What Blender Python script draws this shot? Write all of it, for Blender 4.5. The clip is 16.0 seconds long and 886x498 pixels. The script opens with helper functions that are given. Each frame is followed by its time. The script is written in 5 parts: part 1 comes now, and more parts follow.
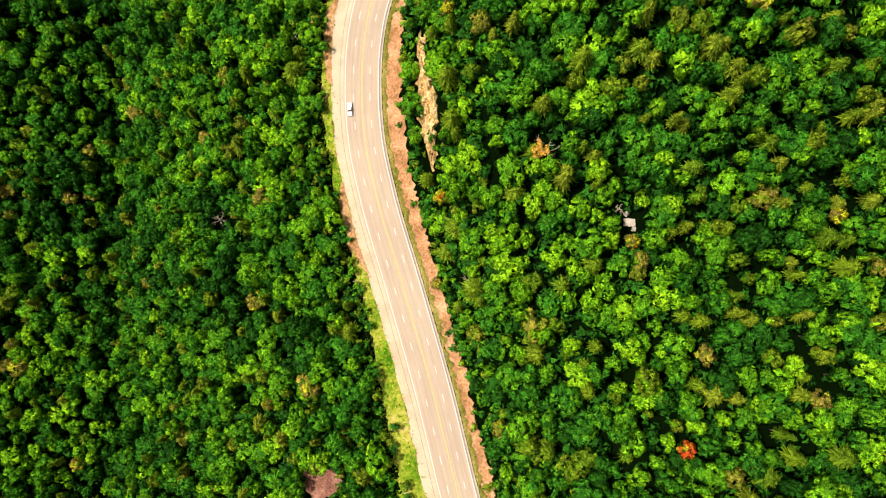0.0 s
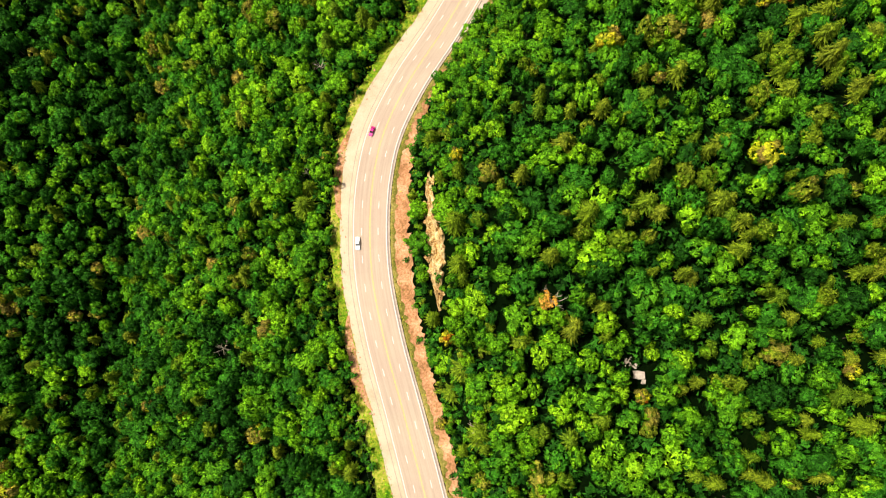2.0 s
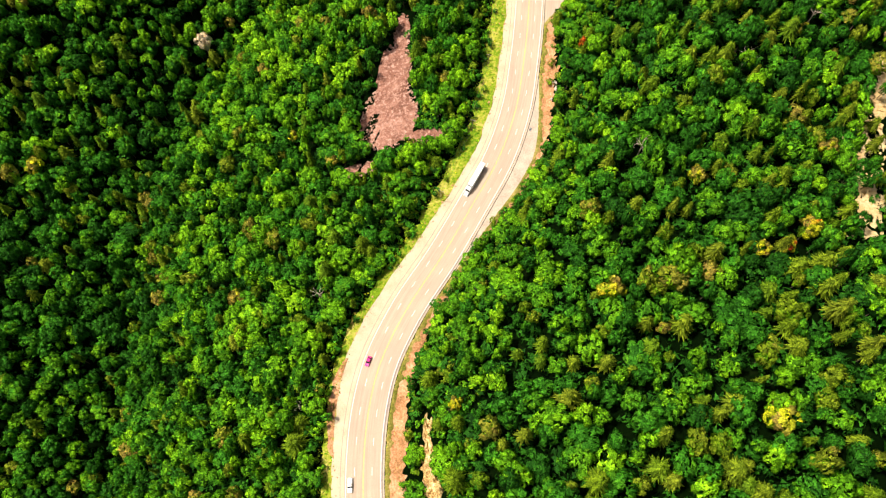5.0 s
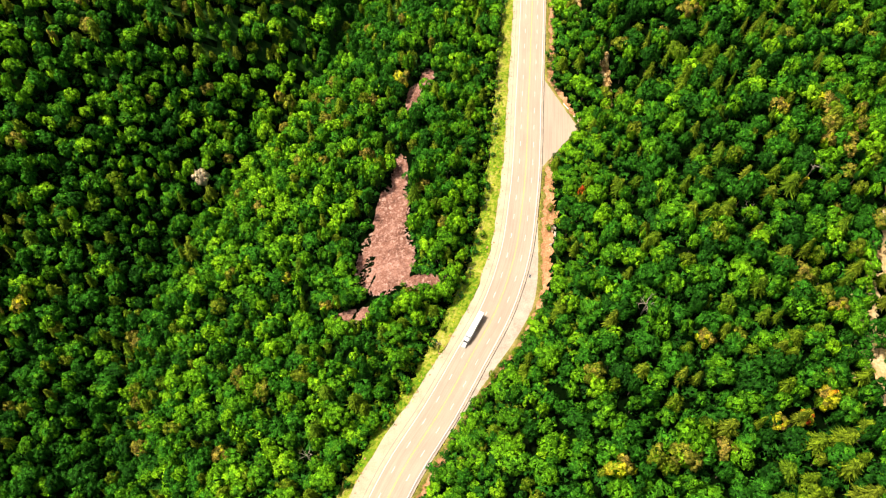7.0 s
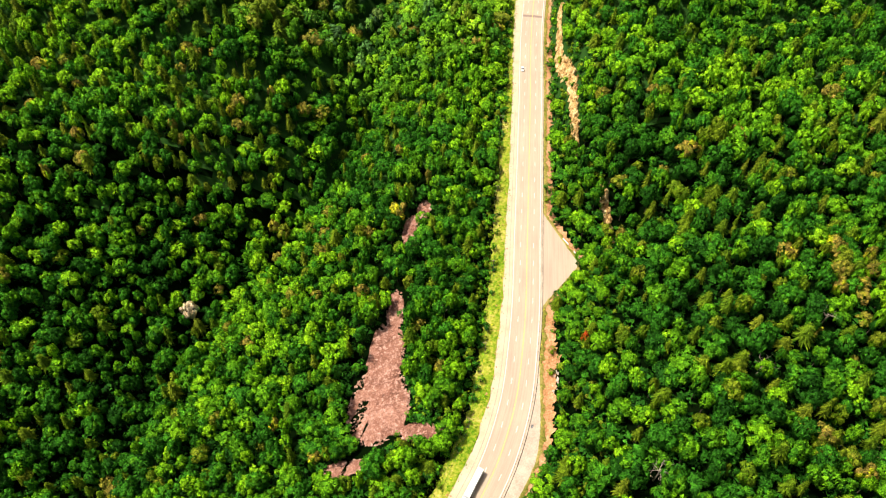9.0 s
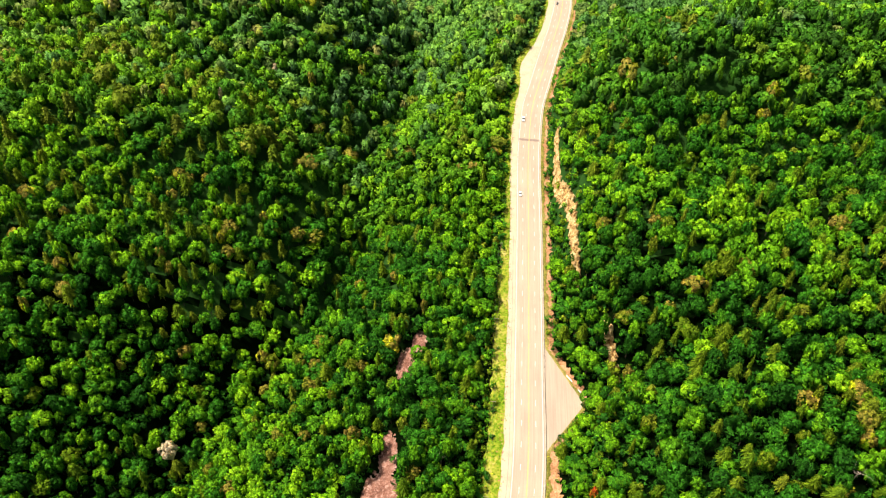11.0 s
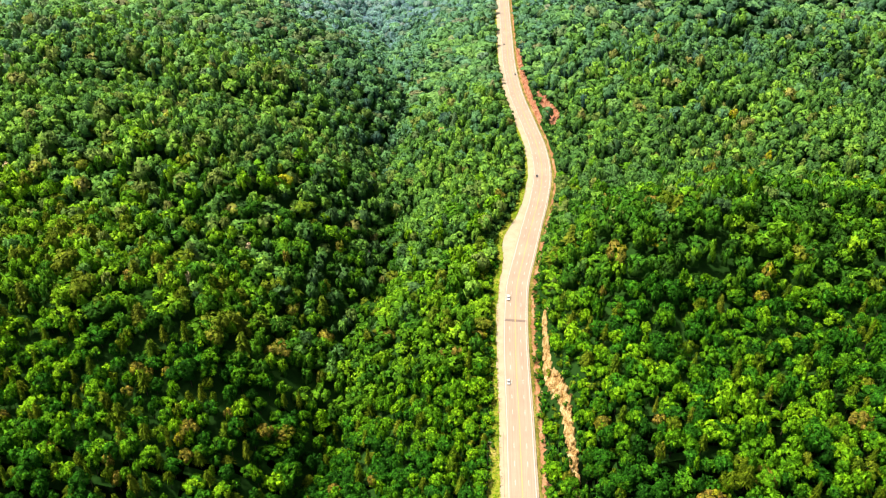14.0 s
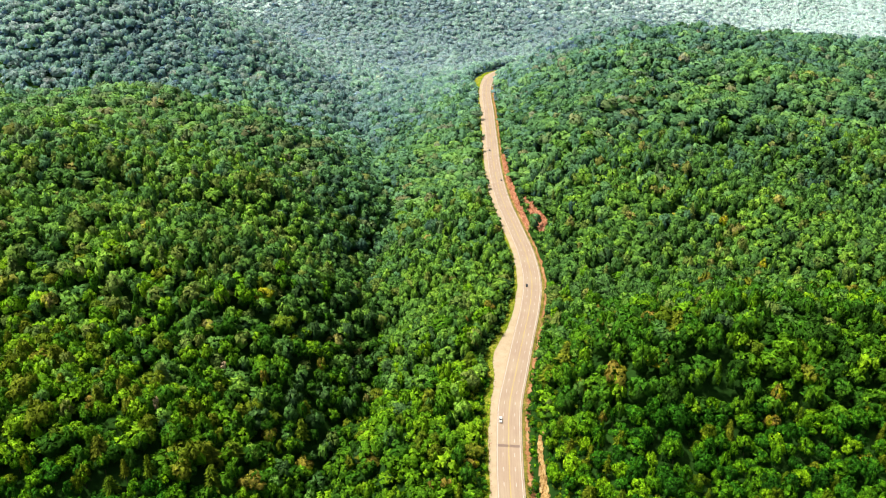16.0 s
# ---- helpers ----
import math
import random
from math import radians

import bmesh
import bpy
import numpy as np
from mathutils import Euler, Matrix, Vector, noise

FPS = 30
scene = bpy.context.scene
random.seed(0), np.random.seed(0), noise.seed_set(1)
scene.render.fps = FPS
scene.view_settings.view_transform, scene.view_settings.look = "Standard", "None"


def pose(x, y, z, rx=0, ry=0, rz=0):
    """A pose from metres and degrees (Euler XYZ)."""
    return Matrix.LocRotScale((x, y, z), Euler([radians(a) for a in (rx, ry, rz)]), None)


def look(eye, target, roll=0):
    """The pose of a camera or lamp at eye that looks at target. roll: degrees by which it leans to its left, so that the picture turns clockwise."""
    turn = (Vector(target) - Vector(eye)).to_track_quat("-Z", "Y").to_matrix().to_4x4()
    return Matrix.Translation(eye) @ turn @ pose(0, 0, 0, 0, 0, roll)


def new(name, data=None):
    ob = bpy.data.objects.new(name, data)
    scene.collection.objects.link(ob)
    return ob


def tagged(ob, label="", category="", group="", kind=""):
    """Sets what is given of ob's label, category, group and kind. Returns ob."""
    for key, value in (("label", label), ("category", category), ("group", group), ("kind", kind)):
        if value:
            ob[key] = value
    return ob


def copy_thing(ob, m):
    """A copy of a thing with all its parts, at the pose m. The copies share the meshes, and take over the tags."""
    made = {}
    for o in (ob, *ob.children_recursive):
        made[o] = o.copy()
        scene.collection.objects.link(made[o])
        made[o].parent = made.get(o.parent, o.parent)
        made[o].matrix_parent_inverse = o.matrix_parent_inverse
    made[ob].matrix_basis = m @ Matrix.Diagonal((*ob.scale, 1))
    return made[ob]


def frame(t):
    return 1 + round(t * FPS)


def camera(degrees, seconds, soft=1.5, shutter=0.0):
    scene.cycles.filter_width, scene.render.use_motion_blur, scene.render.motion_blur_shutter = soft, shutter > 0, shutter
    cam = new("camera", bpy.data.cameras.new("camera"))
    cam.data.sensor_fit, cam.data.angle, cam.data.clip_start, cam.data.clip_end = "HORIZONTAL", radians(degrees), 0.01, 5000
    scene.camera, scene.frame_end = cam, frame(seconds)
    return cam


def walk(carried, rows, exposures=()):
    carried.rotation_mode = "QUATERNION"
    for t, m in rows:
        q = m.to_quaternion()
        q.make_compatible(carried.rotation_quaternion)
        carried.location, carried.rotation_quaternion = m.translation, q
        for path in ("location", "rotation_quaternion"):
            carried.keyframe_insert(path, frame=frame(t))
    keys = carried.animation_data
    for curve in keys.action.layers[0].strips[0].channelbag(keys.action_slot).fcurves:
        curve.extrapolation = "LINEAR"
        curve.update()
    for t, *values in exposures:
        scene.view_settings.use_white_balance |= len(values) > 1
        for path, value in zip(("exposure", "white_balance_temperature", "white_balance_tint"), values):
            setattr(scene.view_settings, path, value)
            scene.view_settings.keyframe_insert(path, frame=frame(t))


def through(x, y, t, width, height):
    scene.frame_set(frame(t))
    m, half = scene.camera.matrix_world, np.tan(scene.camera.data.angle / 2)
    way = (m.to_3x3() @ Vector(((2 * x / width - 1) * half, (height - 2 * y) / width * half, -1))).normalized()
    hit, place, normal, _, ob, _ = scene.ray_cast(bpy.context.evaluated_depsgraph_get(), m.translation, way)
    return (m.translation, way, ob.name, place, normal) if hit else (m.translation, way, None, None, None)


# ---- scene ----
cam = camera(62.9, 16.0, soft=1.2)
METRES, EYE, TILT, LEAN, TURN = 215.0, 300.0, -85.0, 0.4, 0.0
ROWS = [
    (0.0, 0.0, 0.0, 0.0, 0.0, 0.0, -0.0),
    (0.5, -0.0005, 0.0013, 0.0227, 0.11, 1.4, -0.41),
    (1.0, -0.0011, 0.0026, 0.0488, 0.23, 3.05, -0.65),
    (1.5, -0.0021, 0.0036, 0.0757, 0.31, 4.75, -0.8),
    (2.0, -0.0026, 0.0048, 0.1044, 0.38, 6.59, -0.87),
    (2.5, -0.0034, 0.0059, 0.1339, 0.38, 8.46, -0.93),
    (3.0, -0.0043, 0.0069, 0.1642, 0.38, 10.29, -0.99),
    (3.5, -0.0052, 0.0079, 0.1951, 0.36, 12.12, -1.05),
    (4.0, -0.0061, 0.0092, 0.2267, 0.3, 14.0, -1.08),
    (6.5, -0.0099, 0.0173, 0.3882, -0.09, 23.6, -1.29),
    (7.0, -0.0111, 0.0189, 0.421, -0.17, 25.48, -1.31),
    (7.5, -0.0119, 0.0208, 0.4536, -0.24, 27.37, -1.33),
    (8.0, -0.0126, 0.023, 0.4861, -0.3, 29.25, -1.34),
    (8.5, -0.0136, 0.0249, 0.5184, -0.37, 31.13, -1.31),
    (9.0, -0.0143, 0.0272, 0.5508, -0.44, 33.0, -1.28),
    (11.5, -0.0165, 0.0389, 0.7125, -0.67, 42.44, -0.89),
    (12.0, -0.0169, 0.0417, 0.7441, -0.73, 44.4, -0.58),
    (12.5, -0.0175, 0.0441, 0.7762, -0.79, 46.3, -0.29),
    (13.0, -0.0185, 0.0467, 0.808, -0.87, 48.2, 0.02),
    (13.5, -0.0192, 0.0493, 0.8398, -0.93, 50.09, 0.32),
    (14.0, -0.0201, 0.0518, 0.8717, -1.0, 51.97, 0.6),
    (14.5, -0.0204, 0.0544, 0.9033, -1.06, 53.85, 0.86),
    (15.0, -0.0207, 0.0571, 0.9348, -1.13, 55.74, 1.14),
    (15.5, -0.0212, 0.0599, 0.9662, -1.21, 57.62, 1.42),
    (16.0, -0.0215, 0.0624, 0.9976, -1.29, 59.52, 1.72),
]
walk(cam, [(t, pose(0, 0, EYE, TILT, LEAN, TURN) @ pose(METRES * x, METRES * y, METRES * z, 90 + pitch, roll, yaw)) for t, x, y, z, yaw, pitch, roll in ROWS],
     exposures=((0.0, 0.72), (4.0, 0.89), (8.0, 0.96), (12.5, 0.96), (14.0, 0.87), (16.0, 0.57)))

# ---------------------------------------------------------------- light
SUN_HEIGHT, SUN_FROM = 64.0, 280.0   # degrees up; compass bearing that the light comes from, +y being north
world = bpy.data.worlds.new("sky")
scene.world = world
world.use_nodes = True
sky = world.node_tree.nodes.new("ShaderNodeTexSky")
sky.sky_type, sky.sun_disc = "NISHITA", False
sky.sun_elevation, sky.sun_rotation = radians(SUN_HEIGHT), radians(SUN_FROM)
sky.air_density, sky.dust_density, sky.ozone_density = 0.6, 6.0, 0.4
back = world.node_tree.nodes["Background"]
back.inputs["Strength"].default_value = 0.068
world.node_tree.links.new(sky.outputs[0], back.inputs["Color"])
sun_data = bpy.data.lights.new("sun", "SUN")
sun_data.energy, sun_data.angle, sun_data.color = 3.3, radians(5), (1.0, 0.93, 0.8)
sun = new("sun", sun_data)
a, e = radians(SUN_FROM), radians(SUN_HEIGHT)
sun.matrix_world = look((0, 0, 600), (-math.sin(a) * math.cos(e), -math.cos(a) * math.cos(e), 600 - math.sin(e)))

# ---------------------------------------------------------------- materials


def material(name):
    m = bpy.data.materials.new(name)
    m.use_nodes = True
    nt = m.node_tree
    return m, nt, nt.nodes["Principled BSDF"]


def node(nt, kind, **inputs):
    n = nt.nodes.new(kind)
    for key, value in inputs.items():
        n.inputs[key.replace("_", " ")].default_value = value
    return n


def ramp(nt, source, stops):
    r = nt.nodes.new("ShaderNodeValToRGB")
    while len(r.color_ramp.elements) < len(stops):
        r.color_ramp.elements.new(0.5)
    for el, (at, rgb) in zip(r.color_ramp.elements, stops):
        el.position, el.color = at, (*rgb, 1)
    nt.links.new(source, r.inputs[0])
    return r


def mixed(nt, fac, one, two, mode="MIX"):
    n = nt.nodes.new("ShaderNodeMix")
    n.data_type, n.blend_type = "RGBA", mode
    for slot, v in ((0, fac), (6, one), (7, two)):
        if isinstance(v, (int, float)):
            n.inputs[slot].default_value = v
        elif isinstance(v, tuple):
            n.inputs[slot].default_value = (*v, 1)
        else:
            nt.links.new(v, n.inputs[slot])
    return n.outputs[2]


def place_of(nt):
    return nt.nodes.new("ShaderNodeNewGeometry").outputs["Position"]


def noise_of(nt, scale, detail=4.0, rough=0.6, source=None):
    n = node(nt, "ShaderNodeTexNoise", Scale=scale, Detail=detail, Roughness=rough)
    nt.links.new(source or place_of(nt), n.inputs["Vector"])
    return n.outputs["Fac"]


def bump(nt, bsdf, height, strength, distance):
    b = node(nt, "ShaderNodeBump", Strength=strength, Distance=distance)
    nt.links.new(height, b.inputs["Height"])
    nt.links.new(b.outputs[0], bsdf.inputs["Normal"])


def earthy(name, broad, fine, stops, rough=0.9, relief=0.15, lumps=None):
    """A mottled ground or stone: two sizes of noise mixed through a ramp."""
    m, nt, b = material(name)
    one, two = noise_of(nt, broad), noise_of(nt, fine, 6, 0.7)
    f = node(nt, "ShaderNodeMath")
    f.operation = "MULTIPLY_ADD"
    nt.links.new(two, f.inputs[0])
    f.inputs[1].default_value = 0.55
    half = node(nt, "ShaderNodeMath")
    half.operation = "MULTIPLY"
    nt.links.new(one, half.inputs[0])
    half.inputs[1].default_value = 0.45
    nt.links.new(half.outputs[0], f.inputs[2])
    r = ramp(nt, f.outputs[0], stops)
    nt.links.new(r.outputs[0], b.inputs["Base Color"])
    b.inputs["Roughness"].default_value = rough
    b.inputs["Specular IOR Level"].default_value = 0.0
    bump(nt, b, lumps and noise_of(nt, lumps, 5) or two, 0.8, relief)
    return m


def plain(name, rgb, rough=0.5, metal=0.0, wear=0.12):
    m, nt, b = material(name)
    f = noise_of(nt, 2.5, 5)
    r = ramp(nt, f, [(0.3, tuple(c * (1 - wear) for c in rgb)), (0.7, rgb)])
    nt.links.new(r.outputs[0], b.inputs["Base Color"])
    b.inputs["Roughness"].default_value, b.inputs["Metallic"].default_value = rough, metal
    return m


def leafy(name, stops, through=0.1, grain=2.8, vary=1.0, gaps=0.0, gain=1.0):
    """Leaves: the tree's own tint picks the colour, a fine mottle varies it from spray to spray."""
    m, nt, b = material(name)
    tint = nt.nodes.new("ShaderNodeAttribute")
    tint.attribute_name = "tint"
    r = ramp(nt, tint.outputs["Fac"], stops)
    fleck = ramp(nt, noise_of(nt, grain, 3, 0.7), [(0.36, (1 - 0.6 * vary, 1 - 0.55 * vary, 1 - 0.6 * vary)), (0.5, (1.0, 1.0, 1.0)), (0.64, (1 + 0.75 * vary, 1 + 0.62 * vary, 1 + 0.3 * vary))])
    each = ramp(nt, nt.nodes.new("ShaderNodeNewGeometry").outputs["Random Per Island"], [(at, tuple(gain * (1 + vary * (v - 1)) for v in rgb)) for at, rgb in ((0.0, (0.34, 0.38, 0.34)), (0.5, (1.0, 1.02, 0.95)), (1.0, (1.9, 1.75, 1.5)))])
    col = mixed(nt, 1.0, mixed(nt, 1.0, r.outputs[0], fleck.outputs[0], "MULTIPLY"), each.outputs[0], "MULTIPLY")
    nt.links.new(col, b.inputs["Base Color"])
    bump(nt, b, noise_of(nt, 1.4 * grain, 3, 0.65), 0.5, 0.5 / grain)
    b.inputs["Roughness"].default_value = 0.6
    b.inputs["Specular IOR Level"].default_value = 0.04
    t = nt.nodes.new("ShaderNodeBsdfTranslucent")
    nt.links.new(mixed(nt, 1.0, col, (1.1, 1.25, 0.5 if through < 0.2 else 0.95), "MULTIPLY"), t.inputs["Color"])
    mix = node(nt, "ShaderNodeMixShader", Fac=through)
    nt.links.new(b.outputs[0], mix.inputs[1])
    nt.links.new(t.outputs[0], mix.inputs[2])
    last = mix
    if gaps:
        last = node(nt, "ShaderNodeMixShader")
        holes = ramp(nt, noise_of(nt, 1.7, 2, 0.6), [(gaps, (0, 0, 0)), (gaps + 0.02, (1, 1, 1))])
        nt.links.new(holes.outputs[0], last.inputs[0])
        nt.links.new(nt.nodes.new("ShaderNodeBsdfTransparent").outputs[0], last.inputs[1])
        nt.links.new(mix.outputs[0], last.inputs[2])
    nt.links.new(last.outputs[0], nt.nodes["Material Output"].inputs["Surface"])
    return m


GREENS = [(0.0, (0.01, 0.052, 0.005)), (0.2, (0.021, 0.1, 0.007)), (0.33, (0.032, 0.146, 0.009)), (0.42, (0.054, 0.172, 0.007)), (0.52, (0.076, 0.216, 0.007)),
          (0.64, (0.108, 0.272, 0.007)), (0.76, (0.185, 0.38, 0.009)), (0.8, (0.07, 0.135, 0.007)), (0.84, (0.094, 0.155, 0.007)),
          (0.9, (0.128, 0.165, 0.012)), (0.945, (0.2, 0.15, 0.034)), (0.965, (0.32, 0.36, 0.01)),
          (0.98, (0.42, 0.35, 0.02)), (0.99, (0.4, 0.1, 0.012)), (1.0, (0.42, 0.06, 0.015))]
LEAF = leafy("leaves", GREENS, 0.13, gaps=0.405, gain=1.2)


def hazed(share, rgb, heart_shade=None):
    """The greens with haze painted in: a share of another colour in each, and the colour of the shade deep inside the
    crowns.
    """
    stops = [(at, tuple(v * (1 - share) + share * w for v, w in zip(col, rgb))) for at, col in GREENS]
    return [(0.0, heart_shade), (0.03, stops[0][1])] + stops[1:] if heart_shade else stops


# Haze over the farther woods is mixed into these leaf colours.
MID_LEAF = [leafy("lightly_hazed_leaves", hazed(f, c, d), 0.14, 1.6, v, gain=1.13) for f, c, d, v in (
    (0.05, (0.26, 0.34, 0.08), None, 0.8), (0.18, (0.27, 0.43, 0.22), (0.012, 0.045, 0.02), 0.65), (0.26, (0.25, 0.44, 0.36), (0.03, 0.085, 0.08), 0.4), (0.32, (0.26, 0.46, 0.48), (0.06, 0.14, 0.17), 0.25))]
FAR_LEAF = [leafy("hazed_leaves", hazed(f, c, d), 0.42, 1.0, 0.18, gain=1.22) for f, c, d in (
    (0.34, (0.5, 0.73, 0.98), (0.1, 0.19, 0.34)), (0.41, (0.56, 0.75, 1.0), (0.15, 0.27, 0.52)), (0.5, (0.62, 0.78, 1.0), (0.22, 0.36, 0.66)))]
HAZY_LEAF = [leafy("strongly_hazed_leaves", hazed(f, c, d), 0.4, 0.6, 0.12, gain=1.12) for f, c, d in ((0.55, (0.6, 0.75, 0.98), (0.27, 0.42, 0.66)), (0.88, (0.74, 0.84, 0.95), (0.62, 0.73, 0.87)))]
BARK = earthy("bark", 0.8, 6.0, [(0.3, (0.05, 0.035, 0.025)), (0.7, (0.16, 0.125, 0.095))], 0.95, 0.03)
DEADWOOD = earthy("bleached_wood", 0.8, 6.0, [(0.3, (0.3, 0.24, 0.18)), (0.7, (0.58, 0.49, 0.38))], 0.9, 0.03)
# Shade between the trees is put into these floors: near-black, then dim green.
FLOOR = earthy("shade_dark_litter", 0.05, 0.6, [(0.3, (0.001, 0.003, 0.001)), (0.55, (0.002, 0.006, 0.001)), (0.75, (0.007, 0.01, 0.003))], 0.95, 0.4)
MID_FLOOR = earthy("shade_green_floor", 0.02, 0.3, [(0.3, (0.014, 0.048, 0.009)), (0.7, (0.034, 0.09, 0.015))], 0.95, 0.4)
# Farther floors carry the haze in their colour: grey-blue, then paler.
FAR_FLOOR = earthy("hazed_floor", 0.02, 0.2, [(0.3, (0.07, 0.13, 0.13)), (0.7, (0.13, 0.21, 0.22))], 0.95, 0.4)
PALE_FLOOR = earthy("pale_hazed_floor", 0.01, 0.1, [(0.3, (0.24, 0.36, 0.44)), (0.7, (0.36, 0.48, 0.56))], 0.95, 0.4)
GRASS = earthy("rough_grass", 0.07, 0.7, [(0.38, (0.04, 0.13, 0.006)), (0.46, (0.15, 0.24, 0.012)), (0.54, (0.31, 0.32, 0.035)), (0.64, (0.5, 0.4, 0.13))], 0.95, 0.3)
OLIVE_GRASS = earthy("dry_olive_grass", 0.1, 1.0, [(0.38, (0.09, 0.1, 0.015)), (0.5, (0.22, 0.19, 0.04)), (0.62, (0.42, 0.32, 0.11))], 0.95, 0.3)
RED_SOIL = earthy("red_soil", 0.12, 1.1, [(0.36, (0.13, 0.09, 0.03)), (0.44, (0.32, 0.15, 0.065)), (0.53, (0.5, 0.26, 0.13)), (0.63, (0.6, 0.41, 0.24))], 0.95, 0.3)
SCREE = earthy("brown_scree", 0.1, 1.3, [(0.36, (0.08, 0.035, 0.024)), (0.5, (0.25, 0.115, 0.08)), (0.62, (0.44, 0.24, 0.18))], 0.95, 0.5, 1.6)
TAN_SOIL = earthy("tan_soil", 0.12, 0.9, [(0.3, (0.26, 0.15, 0.05)), (0.46, (0.56, 0.38, 0.16)), (0.62, (0.74, 0.6, 0.36))], 0.95, 0.4)
ROCK = earthy("ochre_sandstone", 0.25, 1.4, [(0.38, (0.05, 0.03, 0.014)), (0.43, (0.24, 0.13, 0.05)), (0.5, (0.56, 0.36, 0.13)), (0.57, (0.74, 0.58, 0.3)), (0.66, (0.8, 0.7, 0.48))], 0.9, 0.9, 0.7)
RED_ROCK = earthy("red_clay_bank", 0.25, 1.2, [(0.38, (0.2, 0.08, 0.04)), (0.48, (0.42, 0.18, 0.1)), (0.56, (0.52, 0.27, 0.17)), (0.64, (0.56, 0.4, 0.27))], 0.95, 0.5, 0.5)
PALE_ROCK = earthy("pale_rock", 0.4, 2.0, [(0.3, (0.36, 0.28, 0.22)), (0.7, (0.62, 0.54, 0.45))], 0.9, 0.2)
GRAVEL = earthy("shoulder_gravel", 0.15, 2.2, [(0.3, (0.38, 0.28, 0.18)), (0.5, (0.52, 0.42, 0.29)), (0.72, (0.6, 0.52, 0.38))], 0.95, 0.08)
WHITE_LINE = plain("white_road_paint", (0.78, 0.74, 0.68), 0.7, wear=0.3)
YELLOW_LINE = plain("yellow_road_paint", (0.72, 0.56, 0.13), 0.7, wear=0.3)

# ---------------------------------------------------------------- form of the land
# Centre line of the road: how far along (y), and how far across (x).
ROAD_Y = np.array([-200, -150, -77, -35, 12, 49, 73, 98, 120, 137, 162, 192, 217, 244, 273, 310, 384, 475, 579, 612, 648, 691, 735,
                   784, 844, 912, 993, 1092, 1215, 1370, 1575, 1650, 1760, 1900, 2200], float)
ROAD_X = np.array([41, 26, 4.5, -6, -19.5, -30.5, -35.7, -37.6, -36.6, -33.5, -23.5, -6.5, 6.3, 19.5, 28.7, 34.6, 40.3, 46, 53, 57.3,
                   66, 76.6, 87.8, 97, 100, 97, 93, 94, 101, 110.7, 126, 141, 185, 280, 520], float)
ROAD_HY = np.array([-200, 60, 130, 220, 270, 360, 450, 560, 640, 740, 830, 1500, 1640, 1800, 2200], float)
ROAD_HZ = np.array([-9, -8, -8, -12, -14, -14, -10, -4, 0, 2, 0, 0, 0, -14, -60], float)
# The creek in the valley beside it: along, across, height.
CREEK_Y = np.array([-300, 0, 100, 220, 290, 350, 410, 470, 620, 780, 930, 1200, 1650, 2300], float)
CREEK_X = np.array([-215, -188, -190, -190, -178, -140, -108, -78, -50, -42, -45, -60, -140, -300], float)
CREEK_Z = np.array([-140, -128, -120, -104, -92, -84, -78, -60, -42, -38, -42, -62, -130, -150], float)
# The hillside above the road: height over the road and the run in which it climbs.
HILL_Y = np.array([-200, 0, 120, 200, 300, 380, 420, 460, 520, 575, 620, 660, 740, 800, 860, 1000, 1400, 1600, 1850], float)
HILL_H = np.array([54, 55, 62, 56, 52, 44, 48, 50, 60, 74, 66, 42, 20, 22, 36, 72, 90, 92, 10], float)
HILL_RUN = np.array([24, 21, 23, 30, 22, 25, 21, 21, 22, 24, 30, 36, 42, 44, 48, 66, 105, 150, 200], float)


def curve(y, ys, vs):
    """A smooth line through the nodes."""
    y = np.asarray(y, float)
    m = np.gradient(vs, ys)
    i = np.clip(np.searchsorted(ys, y) - 1, 0, len(ys) - 2)
    h = ys[i + 1] - ys[i]
    t = np.clip((y - ys[i]) / h, -3, 3)
    t = np.where((y < ys[0]) | (y > ys[-1]), np.clip(t, 0, 1), t)
    return ((2 * t**3 - 3 * t**2 + 1) * vs[i] + (t**3 - 2 * t**2 + t) * h * m[i] + (3 * t**2 - 2 * t**3) * vs[i + 1] + (t**3 - t**2) * h * m[i + 1])


def road_x(y):
    return curve(y, ROAD_Y, ROAD_X)


def road_z(y):
    return curve(y, ROAD_HY, ROAD_HZ)


def lean_of(y):
    """Cosine of the road's turn from +y."""
    return 1 / np.hypot(1, (road_x(y + 1.0) - road_x(y - 1.0)) / 2)


def foot(x, y):
    """Where along the road a place lies, and how far to the hill side of its centre line."""
    x, y = np.asarray(x, float), np.asarray(y, float)
    s = y
    for _ in range(3):
        g = (road_x(s + 1.0) - road_x(s - 1.0)) / 2
        s = y + np.clip((x - road_x(s)) * g - (y - s) * g * g, -22, 22) / (1 + g * g) * 1.0
        s = np.where(np.abs(x - road_x(y)) > 70, y + np.clip(s - y, -14, 14), s)
    g = (road_x(s + 1.0) - road_x(s - 1.0)) / 2
    return s, ((x - road_x(s)) - (y - s) * g) / np.hypot(1, g)


def bell(x, y, cx, cy, rx, ry):
    return np.exp(-(((x - cx) / rx) ** 2) - ((y - cy) / ry) ** 2)


def step(a, b, v):
    t = np.clip((v - a) / (b - a), 0, 1)
    return t * t * (3 - 2 * t)


def waves(x, y):
    """Gentle unevenness of the land."""
    return (np.sin(x / 31 + 0.6 * np.sin(y / 47)) * np.sin(y / 37 + 1.3) + 0.5 * np.sin(x / 13 + 2.1) * np.sin(y / 17 + x / 29))


def pull_off(y):
    """Width of the lay-by on the hill side of the road."""
    return 18.5 * np.clip(np.minimum((y - 332) / 26, (394 - y) / 32), 0, 1)


